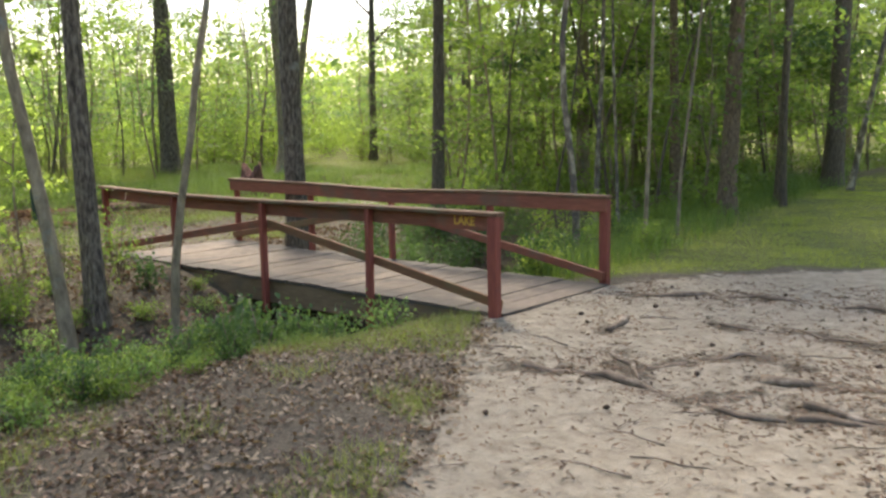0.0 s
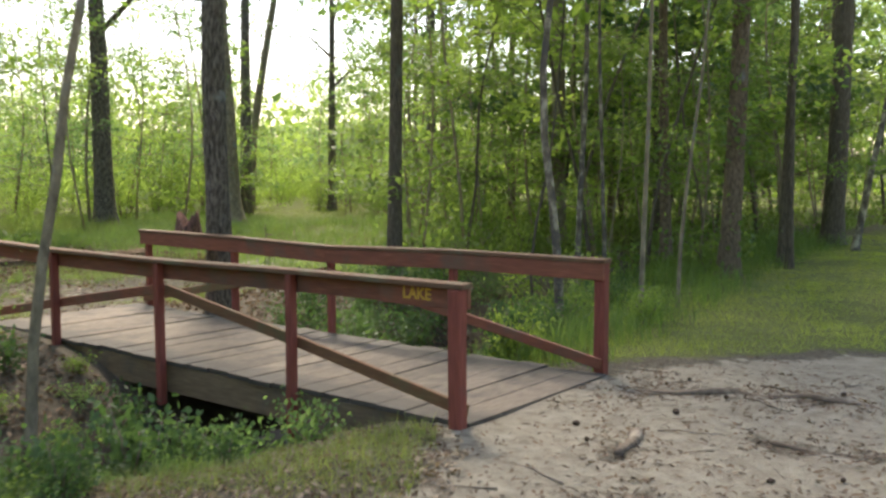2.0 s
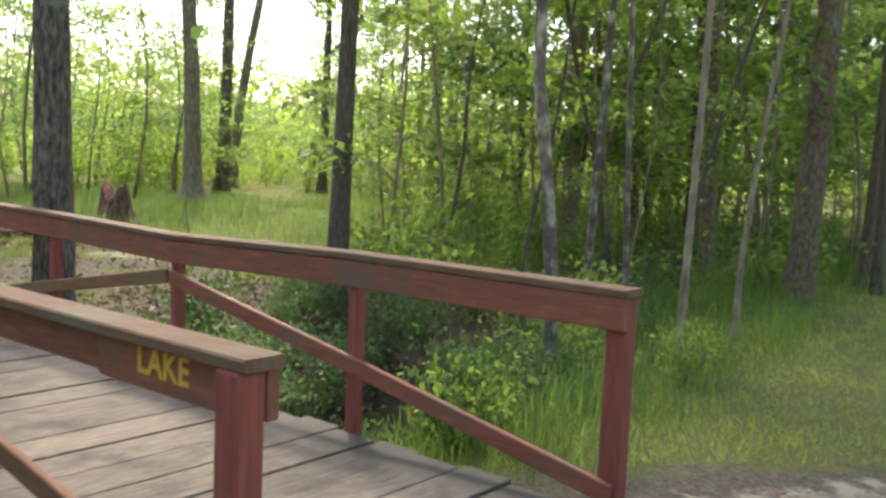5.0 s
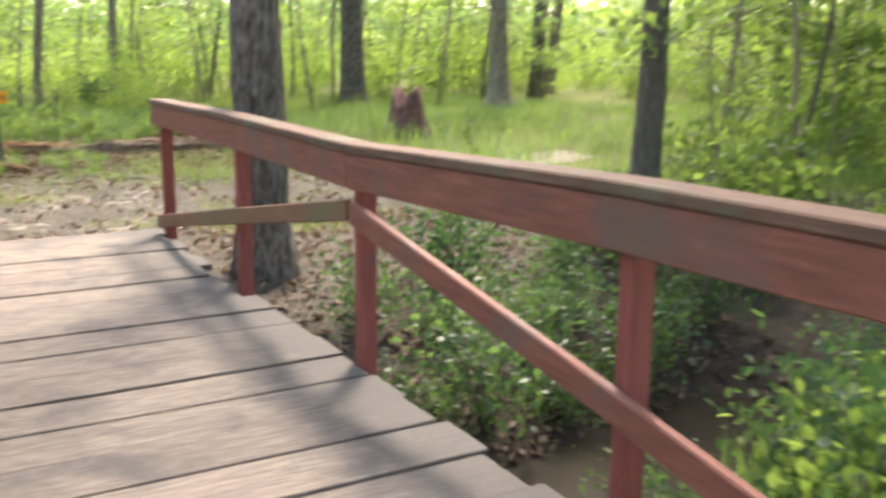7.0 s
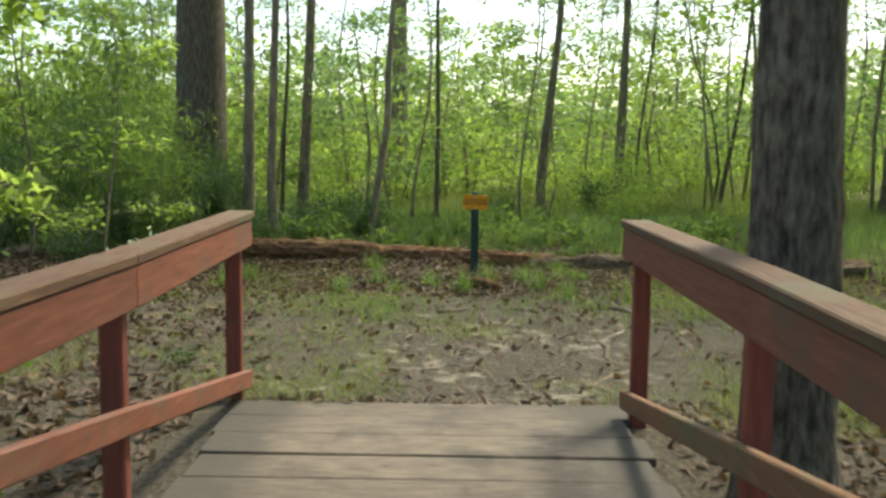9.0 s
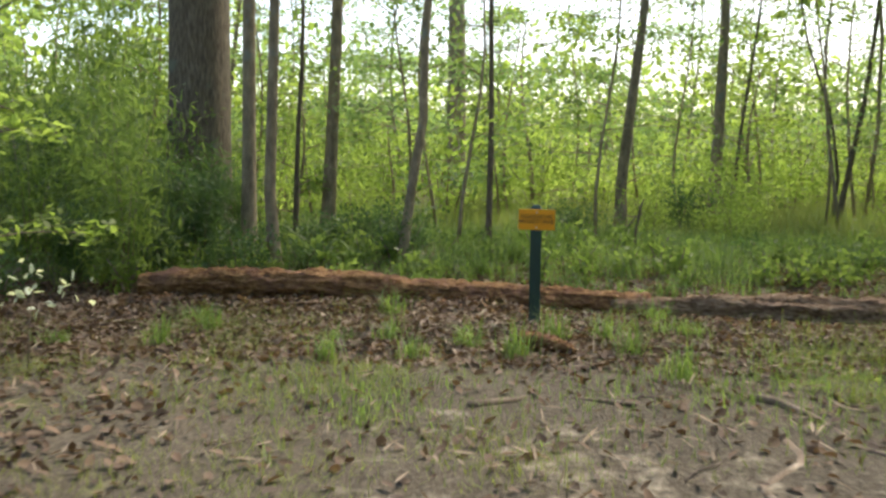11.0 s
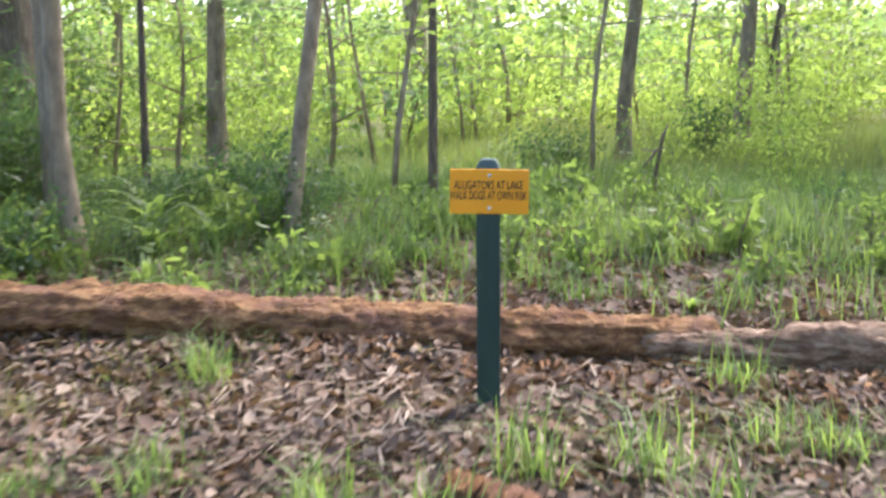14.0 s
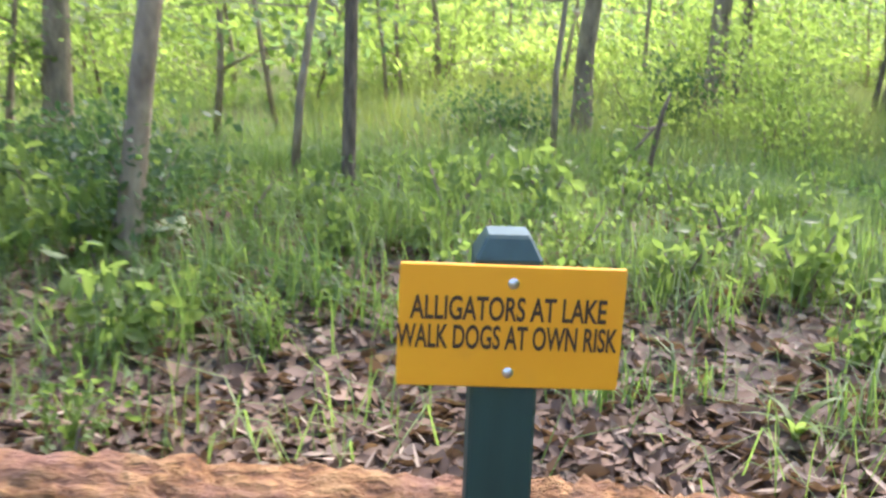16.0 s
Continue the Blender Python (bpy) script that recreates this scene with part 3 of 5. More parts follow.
# ---------------------------------------------------------------- warning sign
SX, SY = -16.02, 8.83
sg = gz(SX, SY)
sign = thing("warning_sign", (SX, SY, sg), "yellow warning sign on a short dark green wooden post", "sign")
h = 0.888 - sg
w = 0.039
pv, pf = [], []
for zz, s in ((-0.25, 1), (0.0, 1.0), (h - 0.05, 1.0), (h - 0.026, 0.99), (h - 0.004, 0.68), (h, 0.6)):
    o = len(pv)
    pv += [(w * s * a, w * s * b, zz) for a, b in ((-1, -0.9), (-0.9, -1), (0.9, -1), (1, -0.9), (1, 0.9), (0.9, 1), (-0.9, 1), (-1, 0.9))]
    if o:
        pf += [(o - 8 + q, o - 8 + (q + 1) % 8, o + (q + 1) % 8, o + q) for q in range(8)]
pf += [tuple(range(8))[::-1], tuple(range(len(pv) - 8, len(pv)))]
part("post", mesh_of("post", pv, pf, GREEN, smooth=False), sign, "green painted square post with chamfered top")
plate = part("sign_board", mesh_of("sign_board", *board_data([(0, -0.128, 0), (0, 0.128, 0)], (1, 0, 0), 0.006, 0.145, 0.0015), YELLOW, smooth=False), sign, "yellow plate with dark lettering")
plate.matrix_local = pose(w + 0.004, 0.004, 0.785 - sg, -1.0, 0, 1.5)
for txt, zz, sq in (("ALLIGATORS AT LAKE", 0.0205, 0.575), ("WALK DOGS AT OWN RISK", -0.0135, 0.51)):
    t_ = part("lettering", letters(txt, 0.039, LETTER, "lettering", sq, 0.0006), plate)
    t_.matrix_local = pose(0.0036, -0.003, zz, 90, 0, 90)
for zz in (0.052, -0.054):
    sv = [(0.004 * (0.5, 0.9, 1.2)[q], (0.0065, 0.005, 0.002)[q] * math.cos(a), (0.0065, 0.005, 0.002)[q] * math.sin(a)) for q in range(3) for a in np.linspace(0, 2 * math.pi, 10, endpoint=False)]
    sf = [(q * 10 + i, q * 10 + (i + 1) % 10, q * 10 + 10 + (i + 1) % 10, q * 10 + 10 + i) for q in range(2) for i in range(10)] + [tuple(range(20, 30))]
    part("screw", mesh_of("screw", sv, sf, METAL), plate, "zinc screw", (0.0015, 0, zz))


# ---------------------------------------------------------------- logs, stump, roots
def rough_log(name, pts, radii, mat, label, category, seed, segs=14, flat=1.0, split=0.3):
    pts = [Vector(p) for p in pts]
    at = pts[0]
    dense, rad = [], []
    for i in range(len(pts) - 1):
        for q in range(30):
            dense.append(pts[i].lerp(pts[i + 1], q / 30) - at)
            rad.append(radii[i] + (radii[i + 1] - radii[i]) * q / 30)
    dense.append(pts[-1] - at)
    rad.append(radii[-1])
    rad[0] *= 0.75
    rad[-1] *= 0.6
    V, F = tube_data(dense, rad, segs, split, seed)
    W = []
    for i, v in enumerate(V):
        ring = min(i // segs, len(dense) - 1)
        c = dense[ring]
        o = v - c
        p = Vector((o.x * 14 + seed, (c + at).y * 3.2, o.z * 14))
        flake = noise.noise(Vector((o.x * 30, (c + at).y * 2.4 + seed, o.z * 34)))
        k = 1 + 0.13 * noise.noise(p) + 0.12 * noise.noise(p * 2.4) + 0.065 * (1 if flake > 0.08 else -1) + 0.06 * noise.noise(p * 6) - 0.3 * max(0.0, noise.noise(Vector((seed, (c + at).y * 3.5, o.z * 9))) - 0.1)
        W.append(Vector((c.x + o.x * k, c.y + o.y * k, (c.z + o.z * k) * flat)))
    V = W
    ob = tagged(new(name, mesh_of(name, V, F, mat)), label, category)
    ob.location = at
    return ob


rough_log("fallen_log", [(-16.7, 5.62, 0.16), (-16.7, 6.3, 0.18), (-16.69, 7.2, 0.18), (-16.68, 8.2, 0.13), (-16.66, 9.0, 0.1), (-16.66, 9.75, 0.09)], (0.105, 0.12, 0.128, 0.115, 0.108, 0.095), ROT, "rotten orange-brown log lying on dead leaves", "log", 3, 40, 1.0, 0.08)
rough_log("fallen_log", [(-16.6, 9.4, 0.08), (-16.52, 10.4, 0.085), (-16.3, 11.3, 0.09), (-16.0, 12.1, 0.11), (-16.0, 12.9, 0.13)], (0.05, 0.135, 0.135, 0.12, 0.1), ROT_PALE, "bleached rotten log lying in grass and leaves", "log", 8, 40, 1.0, 0.1)
rough_log("wood_chunk", [(-15.34, 8.74, 0.04), (-15.24, 8.9, 0.045), (-15.12, 9.06, 0.02)], (0.06, 0.075, 0.045), ROT, "crumbling chunk of rotten wood on dead leaves", "wood chunk", 5, 10, 0.9, 0.3)
rough_log("wood_chunk", [(-15.86, 8.93, 0.03), (-15.8, 9.02, 0.03), (-15.76, 9.12, 0.01)], (0.04, 0.05, 0.03), ROT_PALE, "small orange wood fragment beside the sign post", "wood chunk", 6, 8, 0.9, 0.3)
rough_log("wood_chunk", [(-15.75, 9.72, 0.03), (-15.72, 9.85, 0.03)], (0.04, 0.035), ROT_PALE, "small bleached wood fragment among leaves", "wood chunk", 9, 8, 0.8, 0.3)

stv, stf = [], []
r2 = np.random.default_rng(4)
S = 22
peak = [0.72 * (0.55 + 0.45 * abs(math.cos(a - 0.5))) for a in np.linspace(0, 2 * math.pi, S, endpoint=False)]
for lvl, (k, rr) in enumerate(((-0.15, 0.36), (0.0, 0.34), (0.12, 0.27), (0.4, 0.215), (0.75, 0.19), (1.0, 0.16), (0.75, 0.1))):
    for q in range(S):
        a = 2 * math.pi * q / S
        e = 1 + 0.16 * (r2.random() - 0.5) + (0.3 * max(0, math.sin(a * 4)) if lvl < 3 else 0)
        zz = k * peak[q] * (1 + 0.12 * (r2.random() - 0.5)) if k > 0.2 else k
        stv.append((rr * e * math.cos(a), rr * e * math.sin(a), zz))
    if lvl:
        o = (lvl - 1) * S
        stf += [(o + q, o + (q + 1) % S, o + S + (q + 1) % S, o + S + q) for q in range(S)]
stf.append(tuple(range(len(stv) - S, len(stv))))
st = tagged(new("tree_stump", mesh_of("tree_stump", stv, stf, STUMP)), "jagged reddish rotten tree stump in grass", "tree stump")
st.location = (-17.39, 14.88, gz(-17.39, 14.88))
st.scale = (1.35, 1.35, 1.1)


def root(pts, r):
    P = []
    for i, (a, b) in enumerate(zip(pts[:-1], pts[1:])):
        for q in range(5):
            u = q / 5
            px, py = a[0] + (b[0] - a[0]) * u, a[1] + (b[1] - a[1]) * u
            px += 0.05 * math.sin(px * 7 + i)
            py += 0.05 * math.sin(px * 9 + 2 * i)
            P.append((px, py, gz(px, py) + r * (-0.12 + 0.35 * math.sin(px * 5 + py * 4 + i))))
    o = Vector(P[0])
    rad = [0.7 * r * (1 - 0.55 * i / len(P)) for i in range(len(P))]
    ob = tagged(new("tree_root", mesh_of("tree_root", *tube_data([Vector(p) - o for p in P], rad, 8, 0.14, len(P)), ROOT)), "worn tree root half buried in sand", "root", "roots across the path")
    ob.location = o


for pts, r in ROOTS:
    root(pts, r)


# ---------------------------------------------------------------- trees
RIGHT_A, RIGHT_B = Vector((0.77, 0.637, 0)), Vector((0.0, 1.0, 0))


def crown_points(ends, n, spread_r, r):
    e = np.array([tuple(v) for v in ends])
    pick = r.integers(0, len(e), n)
    return e[pick] + r.standard_normal((n, 3)) * np.array([spread_r, spread_r, spread_r * 0.55])


def tree(at, diam, tall, bends=(), right=RIGHT_A, bark=BARK, label="tall straight tree trunk with furrowed bark", crown=(0.5, 1500), leaf=LEAF_DARK, flare=1.5, seed=1, limbs=6, low=0.45, leafsize=0.22, group=""):
    r = np.random.default_rng(seed)
    base = Vector((at[0], at[1], gz(at[0], at[1]) if len(at) < 3 else at[2]))
    ob = thing("tree", base, label, "tree", group)
    hs = [-0.3, 0.0, 0.12, 0.35, 0.8] + list(np.linspace(1.5, tall, 11))
    pts, rad = [], []
    b = [(0, 0)] + list(bends)
    bh, bo = [q[0] for q in b], [q[1] for q in b]
    slope = (bo[-1] - bo[-2]) / max(bh[-1] - bh[-2], 0.1) if len(b) > 1 else 0.0
    for z in hs:
        off = np.interp(z, bh, bo) if z <= bh[-1] else bo[-1] + slope * 0.5 * (z - bh[-1])
        wob = 0.02 * diam * 10 * math.sin(z * 0.9 + seed) * 0.25
        pts.append(right * float(off) + Vector((wob * 0.3, wob * 0.3, z)))
        f = 1 + (flare - 1) * math.exp(-max(z, 0) / 0.28)
        rad.append(diam / 2 * f * (1 - 0.75 * max(z, 0) / tall) if z < tall else diam * 0.08)
    segs = 16 if diam > 0.25 else 10
    part("trunk", mesh_of("trunk", *tube_data(pts, rad, segs, 0.07 if diam > 0.2 else 0.05, seed), bark), ob)
    ends = []
    for i in range(limbs):
        z0 = tall * (low + (0.95 - low) * (i + 0.5) / limbs)
        a = seed * 1.7 + i * 2.4
        p0 = pts[-1] * 0
        for q in range(len(hs) - 1):
            if hs[q] <= z0 <= hs[q + 1]:
                p0 = pts[q].lerp(pts[q + 1], (z0 - hs[q]) / (hs[q + 1] - hs[q]))
        reach = tall * 0.2 * (0.7 + 0.6 * r.random()) * (1.15 - 0.5 * i / limbs)
        d = Vector((math.cos(a), math.sin(a), 0))
        e = Vector((-d.y, d.x, 0)) * reach * (r.random() - 0.5) * 0.5
        l1, l2, l3 = p0 + d * reach * 0.3 + Vector((0, 0, reach * 0.28)) + e * 0.3, p0 + d * reach * 0.68 + Vector((0, 0, reach * 0.3)) + e, p0 + d * reach + Vector((0, 0, reach * 0.6)) + e * 0.4
        rr = diam * 0.16
        part("limb", mesh_of("limb", *tube_data([p0, l1, l2, l3], [rr, rr * 0.7, rr * 0.45, rr * 0.15], 6, 0.08, i), bark), ob)
        ends += [p0.lerp(l1, 0.8), l2, l3]
    ends.append(pts[-1])
    # crowns are mostly out of view; leaf counts raised to shade what stands below
    if crown[1]:
        part("crown", leaf_mesh("crown", crown_points(ends, int(crown[1] * 0.65), tall * 0.075 * crown[0] * 2, r), leafsize, leafsize * 0.6, leaf, 0.6, r, tall > 10), ob, "loose crown of green leaves")
    return ob


GREY_L, THIN_L, PALE_L = "grey tree with furrowed bark beside the trail", "slender dark sapling trunk in the undergrowth", "slim tree with blotched pale bark"
# oak gets a fuller out-of-view crown to throw shade on the deck
tree((-9.9, 9.86), 0.33, 15, [(3, -0.02)], RIGHT_A, BARK, "oak tree with deeply furrowed grey bark beside the bridge railing", (0.6, 3000), flare=1.35, seed=2, low=0.27, limbs=9)
tree((-9.95, 13.15), 0.24, 14, [(3, 0.05)], RIGHT_A, BARK_DARK, "dark tree trunk in shrubs beyond the bridge", (0.5, 1100), flare=1.5, seed=3)
tree((-24.06, 17.03), 0.55, 17, [(3, -0.05)], RIGHT_A, BARK, GREY_L, (0.5, 1300), seed=4, low=0.27, limbs=9)
tree((-21.17, 19.17), 0.43, 17, [(3, -0.1), (6, -0.25)], RIGHT_A, BARK_GREY, "grey tree with a flared base beside the trail", (0.5, 1300), flare=2.1, seed=5, low=0.27, limbs=9)
tree((-26.64, 24.09), 0.42, 18, [(4, 0.1)], RIGHT_A, BARK, GREY_L, (0.4, 900), seed=6)
tree((-29.8, 26.9), 0.38, 18, [(2, 0.1), (5, 0.55), (8, 1.1)], RIGHT_A, BARK_GREY, "leaning grey tree behind the trail", (0.4, 900), seed=7)
tree((-25.94, 27.72), 0.33, 15, [(4, 0.05)], RIGHT_A, BARK_DARK, "slim dark tree beside the trail", (0.5, 1000), seed=8, low=0.27, limbs=9)
tree((-6.02, 11.45), 0.105, 9, [(0.83, -0.015), (1.3, -0.06), (2.39, -0.2), (3.1, -0.2), (4, -0.1)], RIGHT_A, BARK_PALE, "slim curved tree with blotched pale bark beside the bridge", (0.4, 600), flare=1.15, seed=9, limbs=4)
tree((-7.68, 14.67), 0.1, 9, [(1.5, 0.05), (3.4, 0.13), (5, 0.1)], RIGHT_A, BARK_PALE, PALE_L, (0.4, 600), flare=1.2, seed=10, limbs=4)
tree((-6.6, 13.6), 0.06, 8, [(3, -0.12)], RIGHT_A, BARK_PALE, PALE_L, (0.4, 500), flare=1.2, seed=11, limbs=4)
tree((-5.6, 12.58), 0.065, 8, [(2.5, 0.06)], RIGHT_A, BARK_GREY, THIN_L, (0.4, 500), flare=1.2, seed=12, limbs=4)
tree((-7.52, 17.44), 0.2, 13, [(3, -0.1)], RIGHT_A, BARK_RED, "straight reddish-barked tree in the woods", (0.4, 900), seed=13)
tree((-5.49, 13.37), 0.05, 8, [(1.0, 0.03), (1.8, 0.12), (2.95, 0.26)], RIGHT_A, BARK_GREY, THIN_L, (0.4, 400), flare=1.2, seed=14, limbs=4)
tree((-5.8, 15.8), 0.3, 15, [(2, 0.08), (5, 0.14)], RIGHT_A, BARK_RED, "reddish-brown tree with leafy vines at the wood's edge", (0.5, 1200), seed=15)
tree((-5.75, 18.04), 0.16, 13, [(4, 0.1)], RIGHT_A, BARK_DARK, "dark straight tree at the wood's edge", (0.4, 900), seed=16)
tree((-5.46, 17.49), 0.12, 12, [(4, -0.05)], RIGHT_A, BARK_DARK, THIN_L, (0.4, 700), seed=17)
tree((-6.24, 22.63), 0.42, 17, [(4, 0.1)], RIGHT_A, BARK_DARK, "thick dark tree at the wood's edge", (0.5, 1200), seed=18)
tree((-5.5, 21.5), 0.13, 12, [(1.5, 0.25), (4, 0.75)], RIGHT_A, BARK_PALE, "leaning pale-barked tree at the wood's edge", (0.4, 700), seed=19)
for lx, ly, ld, lb, ls in ((-7.0, 15.6, 0.06, [(1.2, 0.1), (2.5, 0.45), (4.5, 1.1)], 201), (-8.6, 16.8, 0.08, [(1.5, -0.2), (3, -0.6), (5, -1.0)], 202), (-6.9, 17.4, 0.05, [(1, 0.05), (2.2, -0.3), (4, -0.5)], 203), (-9.6, 18.0, 0.09, [(1.5, 0.1), (3, 0.5), (5, 1.3)], 204), (-10.6, 15.8, 0.06, [(1.5, 0.2), (3, 0.25), (5, 0.7)], 205), (-7.9, 13.9, 0.045, [(1.0, -0.1), (2.4, 0.2), (4, 0.35)], 206)):
    tree((lx, ly), ld, 8, lb, RIGHT_A, BARK_DARK, "thin crooked sapling leaning in the woods", (0.4, 500), leaf=LEAF_SUN, flare=1.2, seed=ls, limbs=4)
tree((-22.82, 29.93), 0.38, 17, [], RIGHT_A, BARK_DARK, "dark tree deep in the woods", (0.4, 900), seed=20)
tree((-8.08, 5.28), 0.15, 9, [(0.6, -0.03), (1.9, -0.2), (3.0, -0.38)], Vector((0.749, 0.663, 0)), BARK_GREY, "grey tree leaning out over the ditch", (0.4, 500), seed=21, limbs=4)
tree((-8.5, 5.83), 0.225, 12, [(3, -0.06)], Vector((0.749, 0.663, 0)), BARK, "dark straight tree growing on the ditch bank", (0.4, 700), flare=1.35, seed=22)
tree((-7.89, 6.37), 0.10, 8, [(0.9, 0.06), (1.6, 0.17), (2.1, 0.28), (2.6, 0.33), (3.6, 0.54)], Vector((0.749, 0.663, 0)), BARK_GREY, "slender grey sapling leaning across the bridge", (0.4, 350), flare=1.15, seed=23, limbs=4)
tree((-20.36, 4.79), 0.80, 19, [(4, 0.05)], RIGHT_B, BARK_DARK, "huge dark tree trunk with a broad base in cane brush", (0.6, 1600), flare=1.45, seed=24)
tree((-19.1, 5.8), 0.16, 12, [(4, 0.05)], RIGHT_B, BARK_GREY, "straight grey tree in the brush", (0.4, 600), seed=25)
tree((-18.21, 6.34), 0.12, 11, [(0.8, -0.05), (4, 0.06)], RIGHT_B, BARK_GREY, "slim grey tree in the brush", (0.4, 500), seed=26)
tree((-21.62, 6.12), 0.18, 12, [(3, 0.15)], RIGHT_B, BARK_GREY, "slim grey tree behind the fallen log", (0.4, 700), leaf=LEAF_SUN, seed=27)
tree((-19.93, 6.1), 0.06, 8, [(1.5, 0.05), (2.5, 0.12), (3.2, 0.1)], RIGHT_B, BARK_DARK, THIN_L, (0.4, 350), seed=28, limbs=4)
tree((-18.73, 7.51), 0.105, 9, [(0.71, 0.08), (1.25, 0.21), (1.46, 0.22), (1.77, 0.175), (2.46, 0.25)], RIGHT_B, BARK_GREY, "crooked slim grey tree behind the fallen log", (0.4, 500), leaf=LEAF_SUN, flare=1.2, seed=29, limbs=4)
tree((-19.53, 8.36), 0.07, 8, [(1.4, 0.02), (2.6, 0.0)], RIGHT_B, BARK_DARK, THIN_L, (0.4, 450), leaf=LEAF_SUN, flare=1.2, seed=30, limbs=4)
tree((-23.7, 10.22), 0.17, 11, [(0.94, 0.0), (2.0, 0.12), (3.4, 0.27)], RIGHT_B, BARK_GREY, "grey tree with a scarred base in tall grass", (0.4, 700), leaf=LEAF_SUN, seed=31)
tree((-25.24, 11.91), 0.2, 12, [(3.7, 0.1)], RIGHT_B, BARK_GREY, "straight grey tree in tall grass", (0.4, 700), leaf=LEAF_SUN, seed=32)
tree((-25.74, 12.32), 0.065, 8, [(1.5, 0.1), (3.5, 0.35)], RIGHT_B, BARK_DARK, THIN_L, (0.4, 400), leaf=LEAF_SUN, seed=33, limbs=4)
tree((-25.81, 14.12), 0.1, 8, [(0.9, 0.15), (2.0, 0.35), (3.5, 0.5)], RIGHT_B, BARK_DARK, "forked dark sapling in tall grass", (0.4, 450), leaf=LEAF_SUN, seed=34, limbs=4)
tree((-25.9, 14.05), 0.06, 7, [(0.9, 0.1), (2.0, -0.1), (3.0, -0.5)], RIGHT_B, BARK_DARK, THIN_L, (0.4, 300), leaf=LEAF_SUN, seed=35, limbs=3)
tree((-24.6, 15.7), 0.06, 7, [(1.2, 0.1), (2.2, 0.0)], RIGHT_B, BARK_DARK, THIN_L, (0.4, 300), leaf=LEAF_SUN, seed=36, limbs=3)
tree((-30.69, 7.17), 0.47, 18, [], RIGHT_B, BARK_GREY, "broad grey tree far behind the brush", (0.5, 1100), seed=37)


# ---------------------------------------------------------------- undergrowth: saplings, shrubs and cane
def sapling(seed, tall, reach, n, leaf, leafsize, bark=BARK_GREY, first=0.22, label="leafy green sapling under the taller trees", trunk=0.035, arms=8):
    """A slender stem with arching branches; twigs fork off each one and carry flat sprays of leaves."""
    r = np.random.default_rng(seed)
    ob = thing("sapling", (0, 0, -50), label, "sapling", "understorey saplings")
    pts = [Vector((0.035 * tall * (math.sin(z * 5.1 + seed) - math.sin(seed)), 0.03 * tall * (math.cos(z * 4.3 + seed) - math.cos(seed)), z * tall)) for z in np.linspace(0, 1, 8)]
    rad = [trunk * (1 - 0.85 * z) + 0.004 for z in np.linspace(0, 1, 8)]
    V, F = tube_data(pts, rad, 6, 0.05, seed)
    cents = []
    for i in range(arms):
        z = first + (0.98 - first) * (i + r.random()) / arms
        q = z * 7
        a = int(min(q, 6))
        p0 = pts[a].lerp(pts[a + 1], q - a)
        ang = i * 2.4 + 0.9 * r.random()
        d = Vector((math.cos(ang), math.sin(ang), 0.1 + 0.45 * r.random() * (0.5 + z)))
        side = Vector((-math.sin(ang), math.cos(ang), 0.0))
        L = reach * (0.55 + 0.65 * r.random()) * (1.15 - 0.65 * z)
        sag = Vector((0, 0, -0.22 * L))
        line = [p0 + d * L * u + sag * u * u for u in (0.0, 0.35, 0.7, 1.0)]
        BV, BF = tube_data(line, [0.008 + trunk * 0.2, 0.008, 0.005, 0.002], 4, 0.0, i)
        sprays = [(line[2], line[3])]
        for j in range(5):
            u = 0.2 + 0.75 * (j + r.random()) / 5
            t0 = p0 + d * L * u + sag * u * u
            way = (d * 0.6 + side * (0.85 if j % 2 else -0.85) + Vector((0, 0, 0.25 * r.standard_normal()))).normalized()
            t1 = t0 + way * L * (0.5 - 0.3 * u) * (0.7 + 0.6 * r.random()) + Vector((0, 0, -0.03))
            TV, TF = tube_data([t0, t0.lerp(t1, 0.5) + Vector((0, 0, 0.02)), t1], [0.005, 0.004, 0.002], 3)
            BF += [tuple(k + len(BV) for k in f) for f in TF]
            BV += TV
            sprays.append((t0.lerp(t1, 0.25), t1))
        part("branch", mesh_of("branch", BV, BF, bark), ob)
        m = int(n / arms)
        pick = r.integers(0, len(sprays), m)
        lo, hi = np.array([tuple(p) for p, _ in sprays])[pick], np.array([tuple(p) for _, p in sprays])[pick]
        u = (r.random(m) ** 0.8 * 1.12)[:, None]
        cents.append(lo + (hi - lo) * u + r.standard_normal((m, 3)) * np.array([0.075, 0.075, 0.045]) * reach)
    part("stem", mesh_of("stem", V, F, bark), ob)
    part("foliage", leaf_mesh("foliage", np.concatenate(cents), leafsize, leafsize * 0.6, leaf, 0.5, r, tall > 1.6), ob)
    return ob


